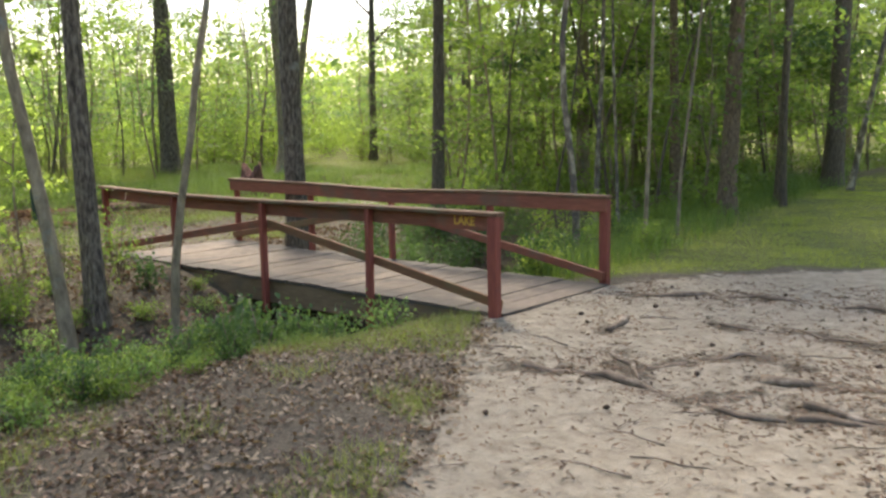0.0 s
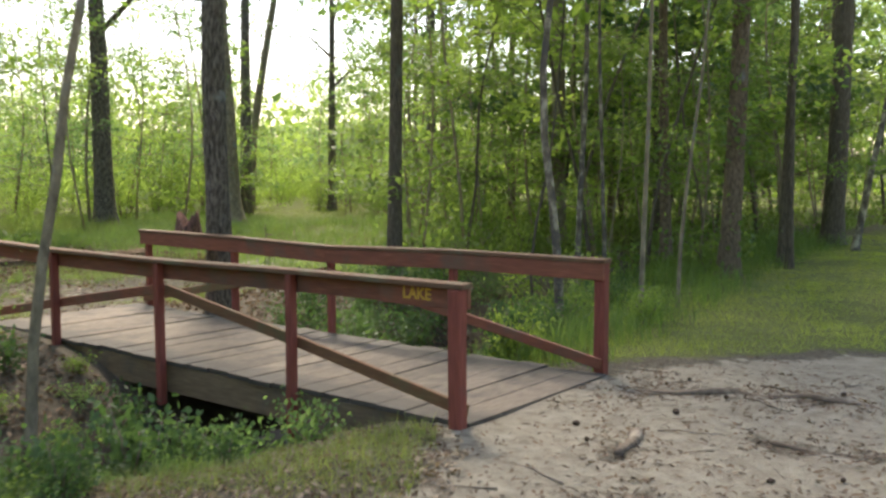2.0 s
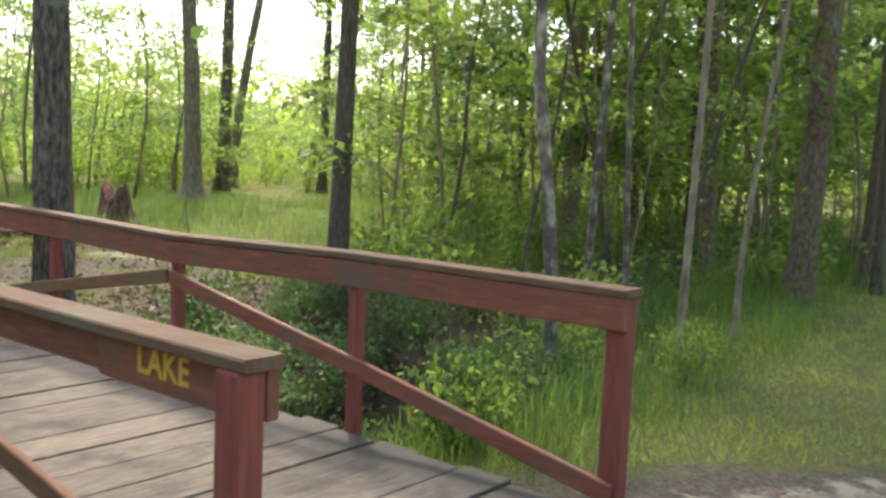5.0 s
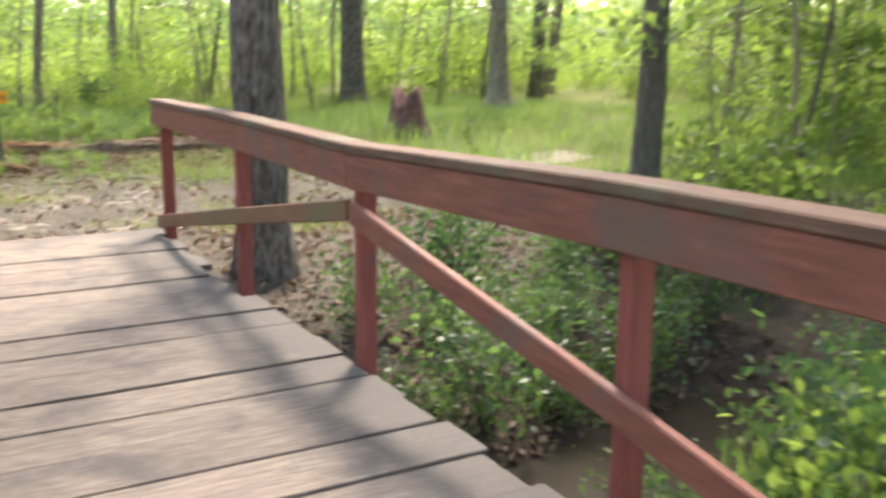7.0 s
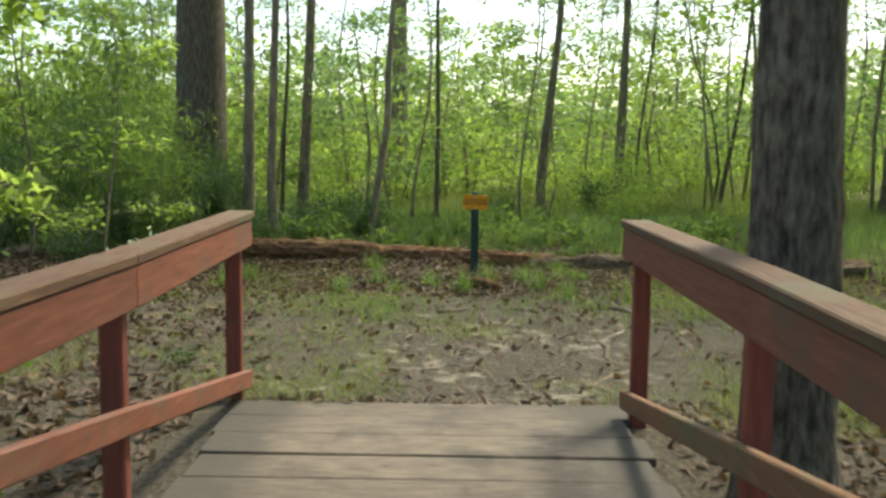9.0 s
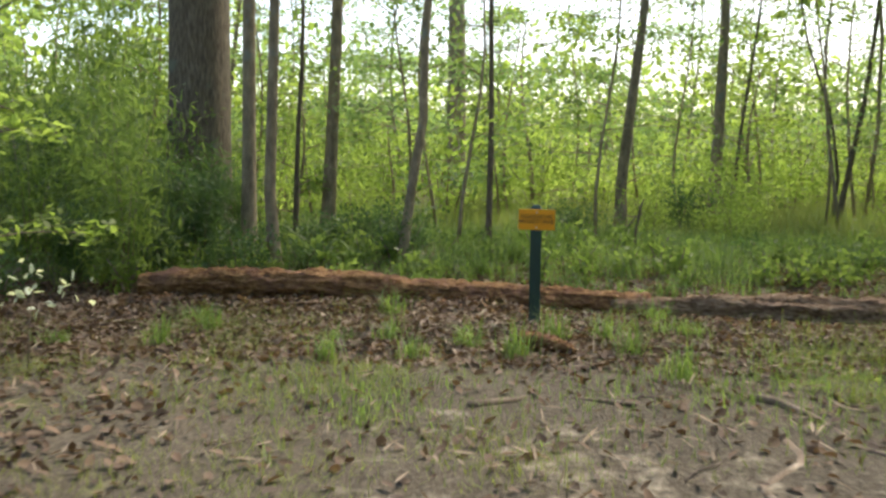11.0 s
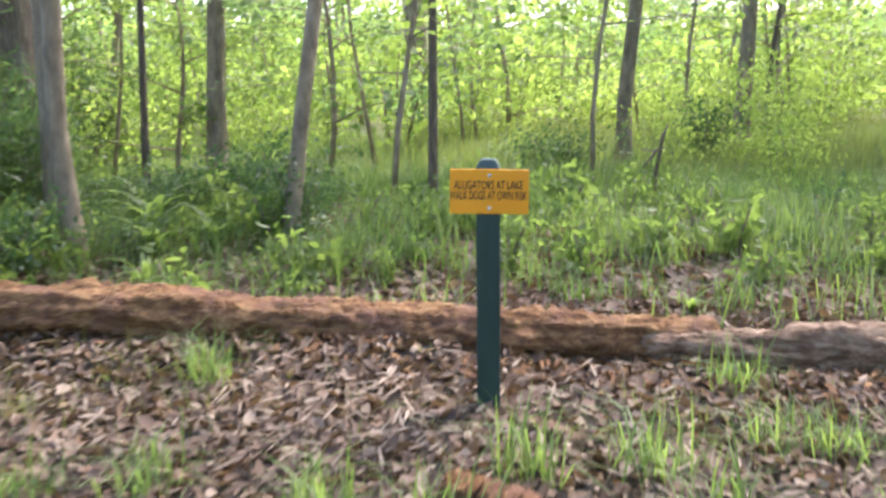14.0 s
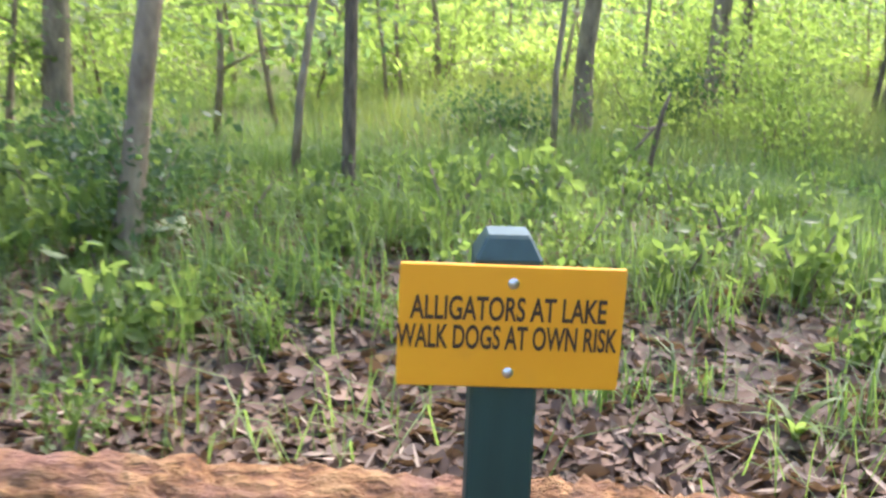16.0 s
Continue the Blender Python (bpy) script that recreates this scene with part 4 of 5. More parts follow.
def shrub(seed, tall, wide, n, leaf, leafsize, label, narrow=0.6, name="shrub", group="shrubs in the undergrowth", stems=5):
    r = np.random.default_rng(seed)
    ob = thing(name, (0, 0, -50), label, "shrub", group)
    cents = []
    for i in range(stems):
        a = i * 2.4 + r.random()
        d = wide * 0.5 * (0.3 + 0.7 * r.random())
        top = Vector((math.cos(a) * d, math.sin(a) * d, tall * (0.55 + 0.45 * r.random())))
        mid = Vector((top.x * 0.35, top.y * 0.35, top.z * 0.5))
        part("stem", mesh_of("stem", *tube_data([Vector((top.x * 0.08, top.y * 0.08, -0.05)), mid, top], [0.012, 0.008, 0.003], 4, 0.0, i), TWIG), ob)
        m = n // stems
        u = (0.12 + 0.88 * r.random(m) ** 0.8)[:, None]
        c = np.where(u < 0.5, np.array(mid)[None] * u * 2, np.array(mid)[None] + (np.array(top) - np.array(mid))[None] * (u - 0.5) * 2)
        cents.append(c + r.standard_normal((m, 3)) * np.array([0.16, 0.16, 0.1]) * max(wide, tall * 0.6))
    c = np.concatenate(cents)
    c[:, 2] = np.abs(c[:, 2]) + 0.02
    part("foliage", leaf_mesh("foliage", c, leafsize, leafsize * narrow, leaf, 0.9, r, tall > 0.75), ob)
    return ob


def plant(kinds, spots, scale=(0.75, 1.3), seed=1, sink=0.02):
    r = np.random.default_rng(seed)
    for i, (px, py) in enumerate(spots):
        k = kinds[int(r.integers(0, len(kinds)))]
        s = scale[0] + (scale[1] - scale[0]) * r.random()
        m = pose(px, py, gz(px, py) - sink, 0, 0, 360 * r.random()) @ Matrix.Diagonal((s, s, s * (0.9 + 0.25 * r.random()), 1))
        if not k.get("placed"):
            k["placed"] = 1
            k.matrix_basis = m
        else:
            copy_thing(k, m)


def scatter(n, x0, x1, y0, y1, ok, seed, gap=0.0):
    r = np.random.default_rng(seed)
    out = []
    tries = 0
    while len(out) < n and tries < n * 60:
        tries += 1
        px, py = x0 + (x1 - x0) * r.random(), y0 + (y1 - y0) * r.random()
        if ok(px, py) and (not gap or all((px - a) ** 2 + (py - b) ** 2 > gap * gap for a, b in out)):
            out.append((px, py))
    return out


def in_woods(px, py):
    return px < -5.9 - 0.05 * (py - 13) and (trail(px, py) > 2.4 or py > 29) and px > np.interp(py, [12, 16, 20, 25, 60], [-11.0, -11.8, -16.2, -21.5, -58])


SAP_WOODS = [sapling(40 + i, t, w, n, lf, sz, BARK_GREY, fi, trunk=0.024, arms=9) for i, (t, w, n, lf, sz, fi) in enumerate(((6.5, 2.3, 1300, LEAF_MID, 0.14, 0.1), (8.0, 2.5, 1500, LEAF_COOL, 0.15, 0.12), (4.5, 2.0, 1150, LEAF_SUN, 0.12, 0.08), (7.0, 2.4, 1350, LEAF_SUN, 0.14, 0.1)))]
plant(SAP_WOODS, scatter(66, -34, -6.5, 16, 46, in_woods, 3, 1.5), (0.8, 1.35), 5)
SAP_DEEP = [sapling(170 + i, t, w, n, lf, 0.2, BARK_DARK, 0.12, "tall leafy dark green sapling deep in the woods", 0.03, 7) for i, (t, w, n, lf) in enumerate(((9.0, 2.9, 1150, LEAF_DARK), (7.5, 2.7, 1050, LEAF_MID)))]
plant(SAP_DEEP, scatter(22, -17, -6.4, 20, 44, in_woods, 58, 1.7), (0.9, 1.3), 61)
SAP_EDGE = [sapling(140 + i, t, w, n, lf, sz, BARK_GREY, 0.2, "leafy green sapling at the wood's edge", trunk=0.022, arms=9) for i, (t, w, n, lf, sz) in enumerate(((5.5, 2.0, 1300, LEAF_MID, 0.11), (7.0, 2.2, 1500, LEAF_SUN, 0.12), (4.5, 1.9, 1200, LEAF_MID, 0.11)))]
plant(SAP_EDGE, scatter(30, -14, -6.4, 14.6, 28, lambda a, b: in_woods(a, b) and a < -6.6, 59, 1.1), (0.8, 1.25), 60)
SHRUB_DARK = [shrub(60 + i, t, w, n, lf, sz, "low dark green shrub on the ditch bank") for i, (t, w, n, lf, sz) in enumerate(((0.7, 0.9, 800, LEAF_DARK, 0.055), (0.55, 1.0, 800, LEAF_DARK, 0.05), (0.8, 1.0, 850, LEAF_DARK, 0.06)))]


def dark_bank(px, py):
    d = px - float(ditch_x(py))
    return (9.9 < py < 14.5 and (0.55 < d < 1.6 or -2.2 < d < -0.7)) and (px + 9.8) ** 2 + (py - 9.93) ** 2 > 0.5


plant(SHRUB_DARK, scatter(34, -11, -5, 9.9, 14.5, dark_bank, 8, 0.5), (0.6, 1.05), 6)
SHRUB_WOODS = [shrub(70 + i, t, w, n // 2, LEAF_SUN if i == 1 else LEAF_MID, sz, "leafy green undergrowth shrub in the woods", stems=3) for i, (t, w, n, sz) in enumerate(((1.0, 1.3, 700, 0.09), (1.3, 1.4, 800, 0.1), (0.7, 1.2, 600, 0.08)))]
plant(SHRUB_WOODS, scatter(88, -26, -5.6, 13.5, 34, in_woods, 9, 0.8), (0.7, 1.25), 7)


def west_brush(px, py):
    if trail(px, py) < 2.2 and py < 27:
        return False
    lim = np.interp(py, [-10, 7, 9, 14, 17, 22, 40], [-21.5, -21.8, -26.0, -27.5, -25.0, -24.0, -31])
    return px < lim


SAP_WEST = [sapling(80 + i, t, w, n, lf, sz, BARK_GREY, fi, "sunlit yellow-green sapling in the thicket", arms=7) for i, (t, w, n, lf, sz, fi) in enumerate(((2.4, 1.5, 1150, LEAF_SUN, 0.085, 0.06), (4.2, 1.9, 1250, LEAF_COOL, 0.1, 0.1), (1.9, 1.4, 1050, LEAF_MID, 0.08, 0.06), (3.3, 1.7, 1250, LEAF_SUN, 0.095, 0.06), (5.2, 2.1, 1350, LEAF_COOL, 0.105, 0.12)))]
plant(SAP_WEST, scatter(150, -44, -21, -12, 44, west_brush, 11, 1.2), (0.7, 1.3), 12)
SPINDLY = [sapling(160, 0.78, 0.17, 150, LEAF_MID, 0.045, TWIG, 0.1, "spindly young sapling beside the sandy streak", 0.007, 6)]
plant(SPINDLY, [(-13.15, 13.45)], (1.0, 1.02), 93)
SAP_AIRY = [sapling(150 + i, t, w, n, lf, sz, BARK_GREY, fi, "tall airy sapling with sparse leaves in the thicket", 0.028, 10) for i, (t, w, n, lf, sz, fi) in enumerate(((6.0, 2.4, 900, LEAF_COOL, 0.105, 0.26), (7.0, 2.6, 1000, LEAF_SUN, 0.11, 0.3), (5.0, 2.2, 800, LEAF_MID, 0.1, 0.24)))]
plant(SAP_AIRY, scatter(44, -38, -19.5, -6, 30, lambda a, b: trail(a, b) > 2.0 and a < -19.5 - 0.12 * max(0.0, b - 8), 85, 1.9) + scatter(20, -42, -20, 16, 42, lambda a, b: trail(a, b) > 2.2 and west_brush(a, b), 87, 2.2), (0.7, 1.3), 86)
plant(SAP_AIRY, [(-24, 16.5), (-27, 15), (-23.5, 13.4), (-29, 18), (-26.5, 11.5), (-31, 21), (-33, 15), (-29, 24)], (1.2, 1.6), 90)
SHRUB_WEST = [shrub(90 + i, t, w, n, LEAF_SUN, sz, "sunlit yellow-green shrub in tall grass", stems=3) for i, (t, w, n, sz) in enumerate(((1.2, 1.5, 800, 0.07), (1.5, 1.6, 850, 0.08), (0.8, 1.3, 700, 0.06)))]
plant(SHRUB_WEST, scatter(130, -40, -20, -8, 40, west_brush, 13, 1.0), (0.75, 1.4), 14)
CANE = [shrub(100 + i, t, w, n, lf, sz, "clump of river cane with narrow leaves", 0.16, "cane_clump", "cane brush") for i, (t, w, n, lf, sz) in enumerate(((2.6, 1.3, 1500, LEAF_DARK, 0.2), (2.0, 1.2, 1300, LEAF_DARK, 0.19), (3.2, 1.3, 1500, LEAF_MID, 0.21)))]
plant(CANE, scatter(34, -24.5, -17.5, -3.0, 4.6, lambda a, b: b < 3.8, 15, 0.75), (0.7, 1.05), 16)
plant(CANE, scatter(16, -20.0, -17.4, 3.0, 6.0, lambda a, b: b < 4.4 - 0.6 * (a + 17.6), 44, 0.45), (0.35, 0.7), 45)
plant(SHRUB_DARK, scatter(16, -18.5, -13.5, 0.5, 5.0, lambda a, b: b < 4.4, 17, 0.8), (0.8, 1.3), 18)


def south_bank(px, py):
    return 0.55 < px - float(ditch_x(py)) < np.interp(py, [1, 3.4, 5, 6.5], [3.0, 2.7, 2.1, 1.6]) and py < 6.6


SHRUB_WEST_LOW = [shrub(118, 0.75, 0.8, 700, LEAF_SUN, 0.05, "bright green leafy shrub on the ditch bank"), shrub(119, 0.6, 0.8, 650, LEAF_MID, 0.045, "bright green leafy shrub on the ditch bank")]
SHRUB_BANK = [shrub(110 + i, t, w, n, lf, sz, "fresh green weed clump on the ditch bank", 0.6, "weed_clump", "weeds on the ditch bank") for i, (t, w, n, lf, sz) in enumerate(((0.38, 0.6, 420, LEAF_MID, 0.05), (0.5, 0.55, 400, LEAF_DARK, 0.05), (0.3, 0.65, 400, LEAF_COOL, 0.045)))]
plant(SHRUB_BANK, scatter(84, -8.4, -4.4, 0.2, 6.6, south_bank, 19, 0.28), (0.5, 1.0), 20)
plant(SHRUB_BANK, scatter(62, -6.7, -4.75, 2.4, 6.4, lambda a, b: a < np.interp(b, [2.4, 3.4, 4.6, 5.3, 6.4], [-4.4, -4.85, -5.0, -5.2, -5.5]), 83, 0.2), (0.55, 1.0), 84)
plant(SHRUB_BANK, [(-5.75, 6.75), (-6.3, 6.35), (-6.9, 5.4), (-6.5, 5.9), (-5.35, 7.05), (-6.0, 6.5), (-6.6, 6.6), (-5.6, 6.4), (-6.2, 5.5), (-5.9, 6.0), (-6.4, 5.0)], (1.3, 1.9), 52)
SHRUB_SOUTH = [shrub(115 + i, t, w, n, lf, sz, "thin yellow-green shrub beside the bridge railing") for i, (t, w, n, lf, sz) in enumerate(((1.3, 1.0, 420, LEAF_MID, 0.055), (1.0, 0.9, 380, LEAF_MID, 0.05)))]
plant(SHRUB_SOUTH, [(-9.5, 6.7), (-9.0, 6.2), (-9.9, 6.2), (-9.3, 5.4), (-10.2, 5.2), (-9.0, 4.6), (-9.8, 4.2), (-8.9, 3.6), (-10.8, 4.6), (-11.8, 4.4), (-8.8, 2.6), (-10.4, 3.2)], (0.65, 1.0), 53)
plant(SHRUB_BANK, scatter(26, -10.2, -7.3, 3.0, 7.3, lambda a, b: -2.3 < a - float(ditch_x(b)) < -0.5, 66, 0.35), (0.7, 1.2), 67)
plant(SHRUB_WEST_LOW, [(-5.7, 10.1), (-5.9, 10.6), (-6.1, 11.6), (-6.3, 12.3), (-5.2, 11.9), (-5.5, 12.9)], (0.7, 1.1), 74)
SAP_SOUTH = [sapling(120 + i, t, w, n, LEAF_SUN, 0.095, TWIG, 0.15, "thin leafy sapling on the far ditch bank", 0.014) for i, (t, w, n) in enumerate(((2.8, 0.9, 650), (3.6, 1.0, 800)))]
plant(SAP_SOUTH, scatter(26, -16.5, -9.0, 0.0, 6.9, lambda a, b: b < 6.8 - 0.22 * (-9.0 - a), 21, 0.7), (0.7, 1.15), 22)


# ---------------------------------------------------------------- grass and litter
def rooted(n, x0, x1, y0, y1, density, seed):
    r = np.random.default_rng(seed)
    px, py = x0 + (x1 - x0) * r.random(n), y0 + (y1 - y0) * r.random(n)
    keep = r.random(n) < density(px, py)
    px, py = px[keep], py[keep]
    return np.stack([px, py, height(px, py) - 0.005], 1)


def off_bridge(px, py):
    return ~((px < -4.3) & (px > -11.05) & (py > 7.4) & (py < 9.6))


def tuft(px, py, scale, seed, edge=0.55):
    return np.clip((0.7 * value_noise(px, py, scale, seed) + 0.3 * value_noise(px, py, scale * 3.3, seed + 5) - edge) * 4, 0, 1)


def stuff(name, me, label, category):
    return tagged(new(name, me), label, category, kind="stuff")


lawn = rooted(160000, -8, 3, 9.5, 26, lambda a, b: off_bridge(a, b) * (green_mask(a, b) > 0.6) * (0.4 + 0.6 * tuft(a, b, 1.5, 21, 0.35)), 31)
stuff("grass", blade_mesh("grass", lawn, 0.065, 0.006, LAWN, 1.4, simple=True), "short trampled green grass of the clearing", "grass")
edge_ = rooted(30000, -8.6, -4.0, 9.6, 24, lambda a, b: off_bridge(a, b) * np.clip((-4.5 - 0.1 * (b - 9.6) - a) / 0.8, 0, 1) * (ditch(a, b) < 0.8) * (0.15 + 0.85 * tuft(a, b, 1.1, 22, 0.3)), 32)
stuff("grass", blade_mesh("grass", edge_, 0.3, 0.009, GRASS, 0.8), "tall green grass along the ditch and wood's edge", "grass")
west = rooted(130000, -29, -16.75, 2, 22, lambda a, b: (0.25 + 0.75 * tuft(a, b, 0.9, 23, 0.25)) * np.where(trail(a, b) < 1.2, 0.3, 1) * np.interp(a, [-30, -22, -19.5, -18.4, -17.4, -17], [0.5, 0.85, 0.6, 0.2, 0.06, 0.0]), 33)
stuff("grass", blade_mesh("grass", west, 0.21, 0.007, GRASS, 1.5), "tall fresh grass behind the fallen log", "grass")
meadow = rooted(34000, -31, -21.5, 7.5, 17, lambda a, b: (0.2 + 0.8 * tuft(a, b, 0.7, 98, 0.35)) * np.interp(a, [-31, -27, -22.5, -21.5], [0.6, 1, 0.8, 0.1]), 99)
stuff("grass", blade_mesh("grass", meadow, 0.36, 0.011, GRASS_SHORT, 1.2, simple=True), "tall sunlit meadow grass under the thicket", "grass")
# yellower, brighter blade colour here stands in for sun on the trail
north = rooted(90000, -28, -8.8, 10.2, 34, lambda a, b: (green_mask(a, b) > 0.2) * (0.2 + 0.8 * tuft(a, b, 1.1, 24, 0.3)) * np.where(trail(a, b) < 1.0, 0.35, 1), 34)
stuff("grass", blade_mesh("grass", north, 0.12, 0.009, GRASS_SHORT, 1.1, simple=True), "short grass along the trail", "grass")
floor_g = rooted(34000, -20, -5.8, 12.8, 30, lambda a, b: (a < -6.2 - 0.05 * (b - 13)) * (0.2 + 0.8 * tuft(a, b, 0.8, 71, 0.35)) * (ditch(a, b) < 0.5), 72)
stuff("grass", blade_mesh("grass", floor_g, 0.3, 0.011, GRASS, 1.3), "tall loose grass on the woodland floor", "grass")
patch = rooted(120000, -16.6, -10.8, 3.5, 13.5, lambda a, b: off_bridge(a, b) * (0.04 + 0.96 * tuft(a, b, 1.1, 25, 0.49)) * np.where((b < 8) & (a > -14.8), 0.7, 1.0), 35)
stuff("grass", blade_mesh("grass", patch, 0.075, 0.005, GRASS_SHORT, 1.4, simple=True), "patchy short grass on trodden soil", "grass")
dense = rooted(34000, -15.6, -12.4, 6.6, 12.2, lambda a, b: np.clip(np.exp(-((a + 14.4) / 0.7) ** 2 - ((b - 10.7) / 0.8) ** 2) + 0.8 * np.exp(-((a + 13.75) / 0.5) ** 2 - ((b - 8.5) / 1.0) ** 2), 0, 1) * (0.2 + 0.8 * tuft(a, b, 1.6, 78, 0.4)), 75)
stuff("grass", blade_mesh("grass", dense, 0.09, 0.005, GRASS, 1.3), "dense low grass patch on the trodden clearing", "grass")
fresh = rooted(90000, -21.5, -16.85, 4.0, 13.5, lambda a, b: (0.03 + 0.9 * tuft(a, b, 1.9, 76, 0.46)) * np.interp(a, [-21.5, -19, -18.2, -17.2, -16.85], [1, 0.8, 0.4, 0.15, 0.0]), 77)
stuff("grass", blade_mesh("grass", fresh, 0.24, 0.0055, GRASS, 1.5), "fine tall grass close behind the fallen log", "grass")
TUFTS = [(-15.3, 7.55), (-15.35, 7.9), (-15.75, 9.75), (-15.65, 9.9), (-15.2, 8.4), (-15.6, 6.6), (-14.7, 7.6), (-15.45, 8.95), (-15.1, 9.4), (-14.97, 6.48), (-15.0, 5.8), (-16.25, 7.77), (-16.3, 9.73), (-14.9, 8.1), (-15.0, 8.7), (-15.5, 9.3), (-14.4, 9.6), (-15.9, 6.4)]
tufts = np.concatenate([np.stack([c[0] + rng.standard_normal(70) * 0.055, c[1] + rng.standard_normal(70) * 0.055, np.full(70, gz(*c))], 1) for c in TUFTS])
stuff("grass", blade_mesh("grass", tufts, 0.19, 0.0065, GRASS, 1.5), "separate bright grass tufts round the log and sign", "grass")
CLUMPS = [(-17.64, 7.77), (-18.41, 7.95), (-18.11, 8.46), (-17.97, 8.65), (-17.52, 9.25), (-18.25, 8.26), (-17.88, 7.89), (-17.35, 9.95), (-17.7, 9.1), (-17.3, 7.2), (-18.6, 7.2), (-18.9, 8.8)] + scatter(60, -21.5, -17.5, 5.2, 12.6, lambda a, b: True, 97, 0.3)
clumps = np.concatenate([np.stack([c[0] + rng.standard_normal(34) * 0.07, c[1] + rng.standard_normal(34) * 0.07, np.full(34, gz(*c))], 1) for c in CLUMPS])
stuff("grass", blade_mesh("grass", clumps, 0.28, 0.007, GRASS, 1.5), "arching grass clumps between dead leaves behind the log", "grass")
near_g = rooted(90000, -6.4, -1.0, 1.0, 7.6, lambda a, b: off_bridge(a, b) * tuft(a, b, 1.6, 26, 0.42) * (sand_mask(a, b, 0.0) < 0.5), 36)
stuff("grass", blade_mesh("grass", near_g, 0.085, 0.0055, GRASS_SHORT, 1.4, simple=True), "thin grass among dead leaves beside the path", "grass")

lit = rooted(70000, -17.5, -10.9, 3.0, 14.0, lambda a, b: off_bridge(a, b) * np.clip(0.25 + 0.75 * np.exp(-((a + 16.0) / 1.1) ** 2) + 0.5 * (b < 7.3) + 0.3 * tuft(a, b, 0.9, 27, 0.5), 0, 1) * np.where(a > -14.6, 0.25, 1.0) * (1 - 0.8 * sand_mask(a, b)), 37)
lit2 = rooted(28000, -6.2, -1.0, 1.0, 7.6, lambda a, b: off_bridge(a, b) * (sand_mask(a, b, 0.0) < 0.6) * (0.3 + 0.7 * tuft(a, b, 1.2, 28, 0.4)), 38)
lit3 = rooted(14000, -11.2, -8.0, 2.5, 13.0, lambda a, b: off_bridge(a, b) * 0.7, 39)
lit4 = rooted(24000, -20.5, -16.6, 5.0, 13.0, lambda a, b: np.interp(a, [-20.5, -18.2, -17.5, -17], [0.15, 0.6, 1, 1]), 40)
lit5 = rooted(16000, -6.2, -1.2, 1.0, 7.6, lambda a, b: off_bridge(a, b) * (sand_mask(a, b, 0.0) < 0.7) * (0.2 + 0.8 * tuft(a, b, 1.6, 30, 0.4)), 81)
lit6 = rooted(5000, -19.0, -14.6, 5.0, 12.0, lambda a, b: 0.25 + 0.75 * np.exp(-((a + 16.2) / 1.3) ** 2), 82)
lit7 = rooted(5200, -17.4, -14.9, 5.2, 12.4, lambda a, b: np.clip(np.exp(-((a + 16.1) / 0.55) ** 2) * np.interp(b, [5, 6, 9.8, 11], [0.6, 1, 1, 0.5]) + 0.25 * (a < -16.8), 0, 1) * (0.35 + 0.65 * tuft(a, b, 1.6, 94, 0.35)), 95)
lit8 = rooted(2600, -18.6, -14.9, 5.2, 12.4, lambda a, b: 0.2 + 0.8 * np.exp(-((a + 16.3) / 0.8) ** 2), 96)
for pts_, size, lab in ((lit7, 0.095, "large curled dead oak leaves heaped along the log"), (lit8, 0.075, "bleached large dead oak leaves along the log"), (lit5, 0.05, "bleached leaf flakes beside the sandy path"), (lit6, 0.055, "bleached dead leaves round the log"), (lit, 0.065, "brown dead leaves round the fallen log"), (lit2, 0.045, "dead leaves beside the sandy path"), (lit3, 0.065, "brown dead leaves on the ditch bank"), (lit4, 0.08, "brown dead leaves under the grass")):
    pts_[:, 2] += 0.012 + 0.02 * rng.random(len(pts_))
    stuff("leaf_litter", leaf_mesh("leaf_litter", pts_, size, size * 0.55, DRY_PALE if lab.startswith("bleached") else DRY, 0.7 if size > 0.09 else 0.5), lab, "leaf litter")


crumbs = rooted(40000, -4.4, 2.0, 2.5, 11.0, lambda a, b: (sand_mask(a, b) > 0.3) * np.clip(0.16 + 0.84 * tuft(a, b, 1.1, 29, 0.55) + 0.8 * near_roots(a, b), 0, 1), 46)
crumbs[:, 2] += 0.008
stuff("leaf_litter", leaf_mesh("leaf_litter", crumbs, 0.06, 0.016, DRY, 0.25), "pine straw and leaf crumbs on the sand", "leaf litter")
WEED = [shrub(130 + i, t, w_, n_, lf, sz, "small broad-leaved weed in the grass", 0.55, "weed", "weeds in the grass", 2) for i, (t, w_, n_, lf, sz) in enumerate(((0.22, 0.38, 130, LEAF_MID, 0.05), (0.3, 0.34, 170, LEAF_MID, 0.035), (0.16, 0.4, 110, LEAF_DARK, 0.045)))]
plant(WEED, scatter(110, -20.5, -17.1, 4.6, 13.0, lambda a, b: a < -17.8 or b < 8.0, 47, 0.22), (0.6, 1.4), 48)
plant(SHRUB_DARK, scatter(14, -20.2, -17.4, 4.4, 7.6, lambda a, b: True, 88, 0.4), (0.5, 0.9), 89)
plant(CANE, [(-17.5, 4.7), (-17.9, 5.3), (-18.5, 5.5), (-18.2, 4.8), (-17.4, 5.2), (-18.9, 5.0), (-19.4, 5.2)], (0.45, 0.75), 92)
slivers = rooted(7000, -17.3, -12.6, 5.0, 12.0, lambda a, b: (0.25 + 0.75 * np.exp(-((a + 15.9) / 0.9) ** 2)) * (0.4 + 0.6 * tuft(a, b, 1.3, 84, 0.4)), 83)
slivers[:, 2] += 0.03 + 0.02 * rng.random(len(slivers))
stuff("leaf_litter", leaf_mesh("leaf_litter", slivers, 0.1, 0.012, DRY_PALE, 0.3), "pale broken straw and bark slivers on dead leaves", "leaf litter")
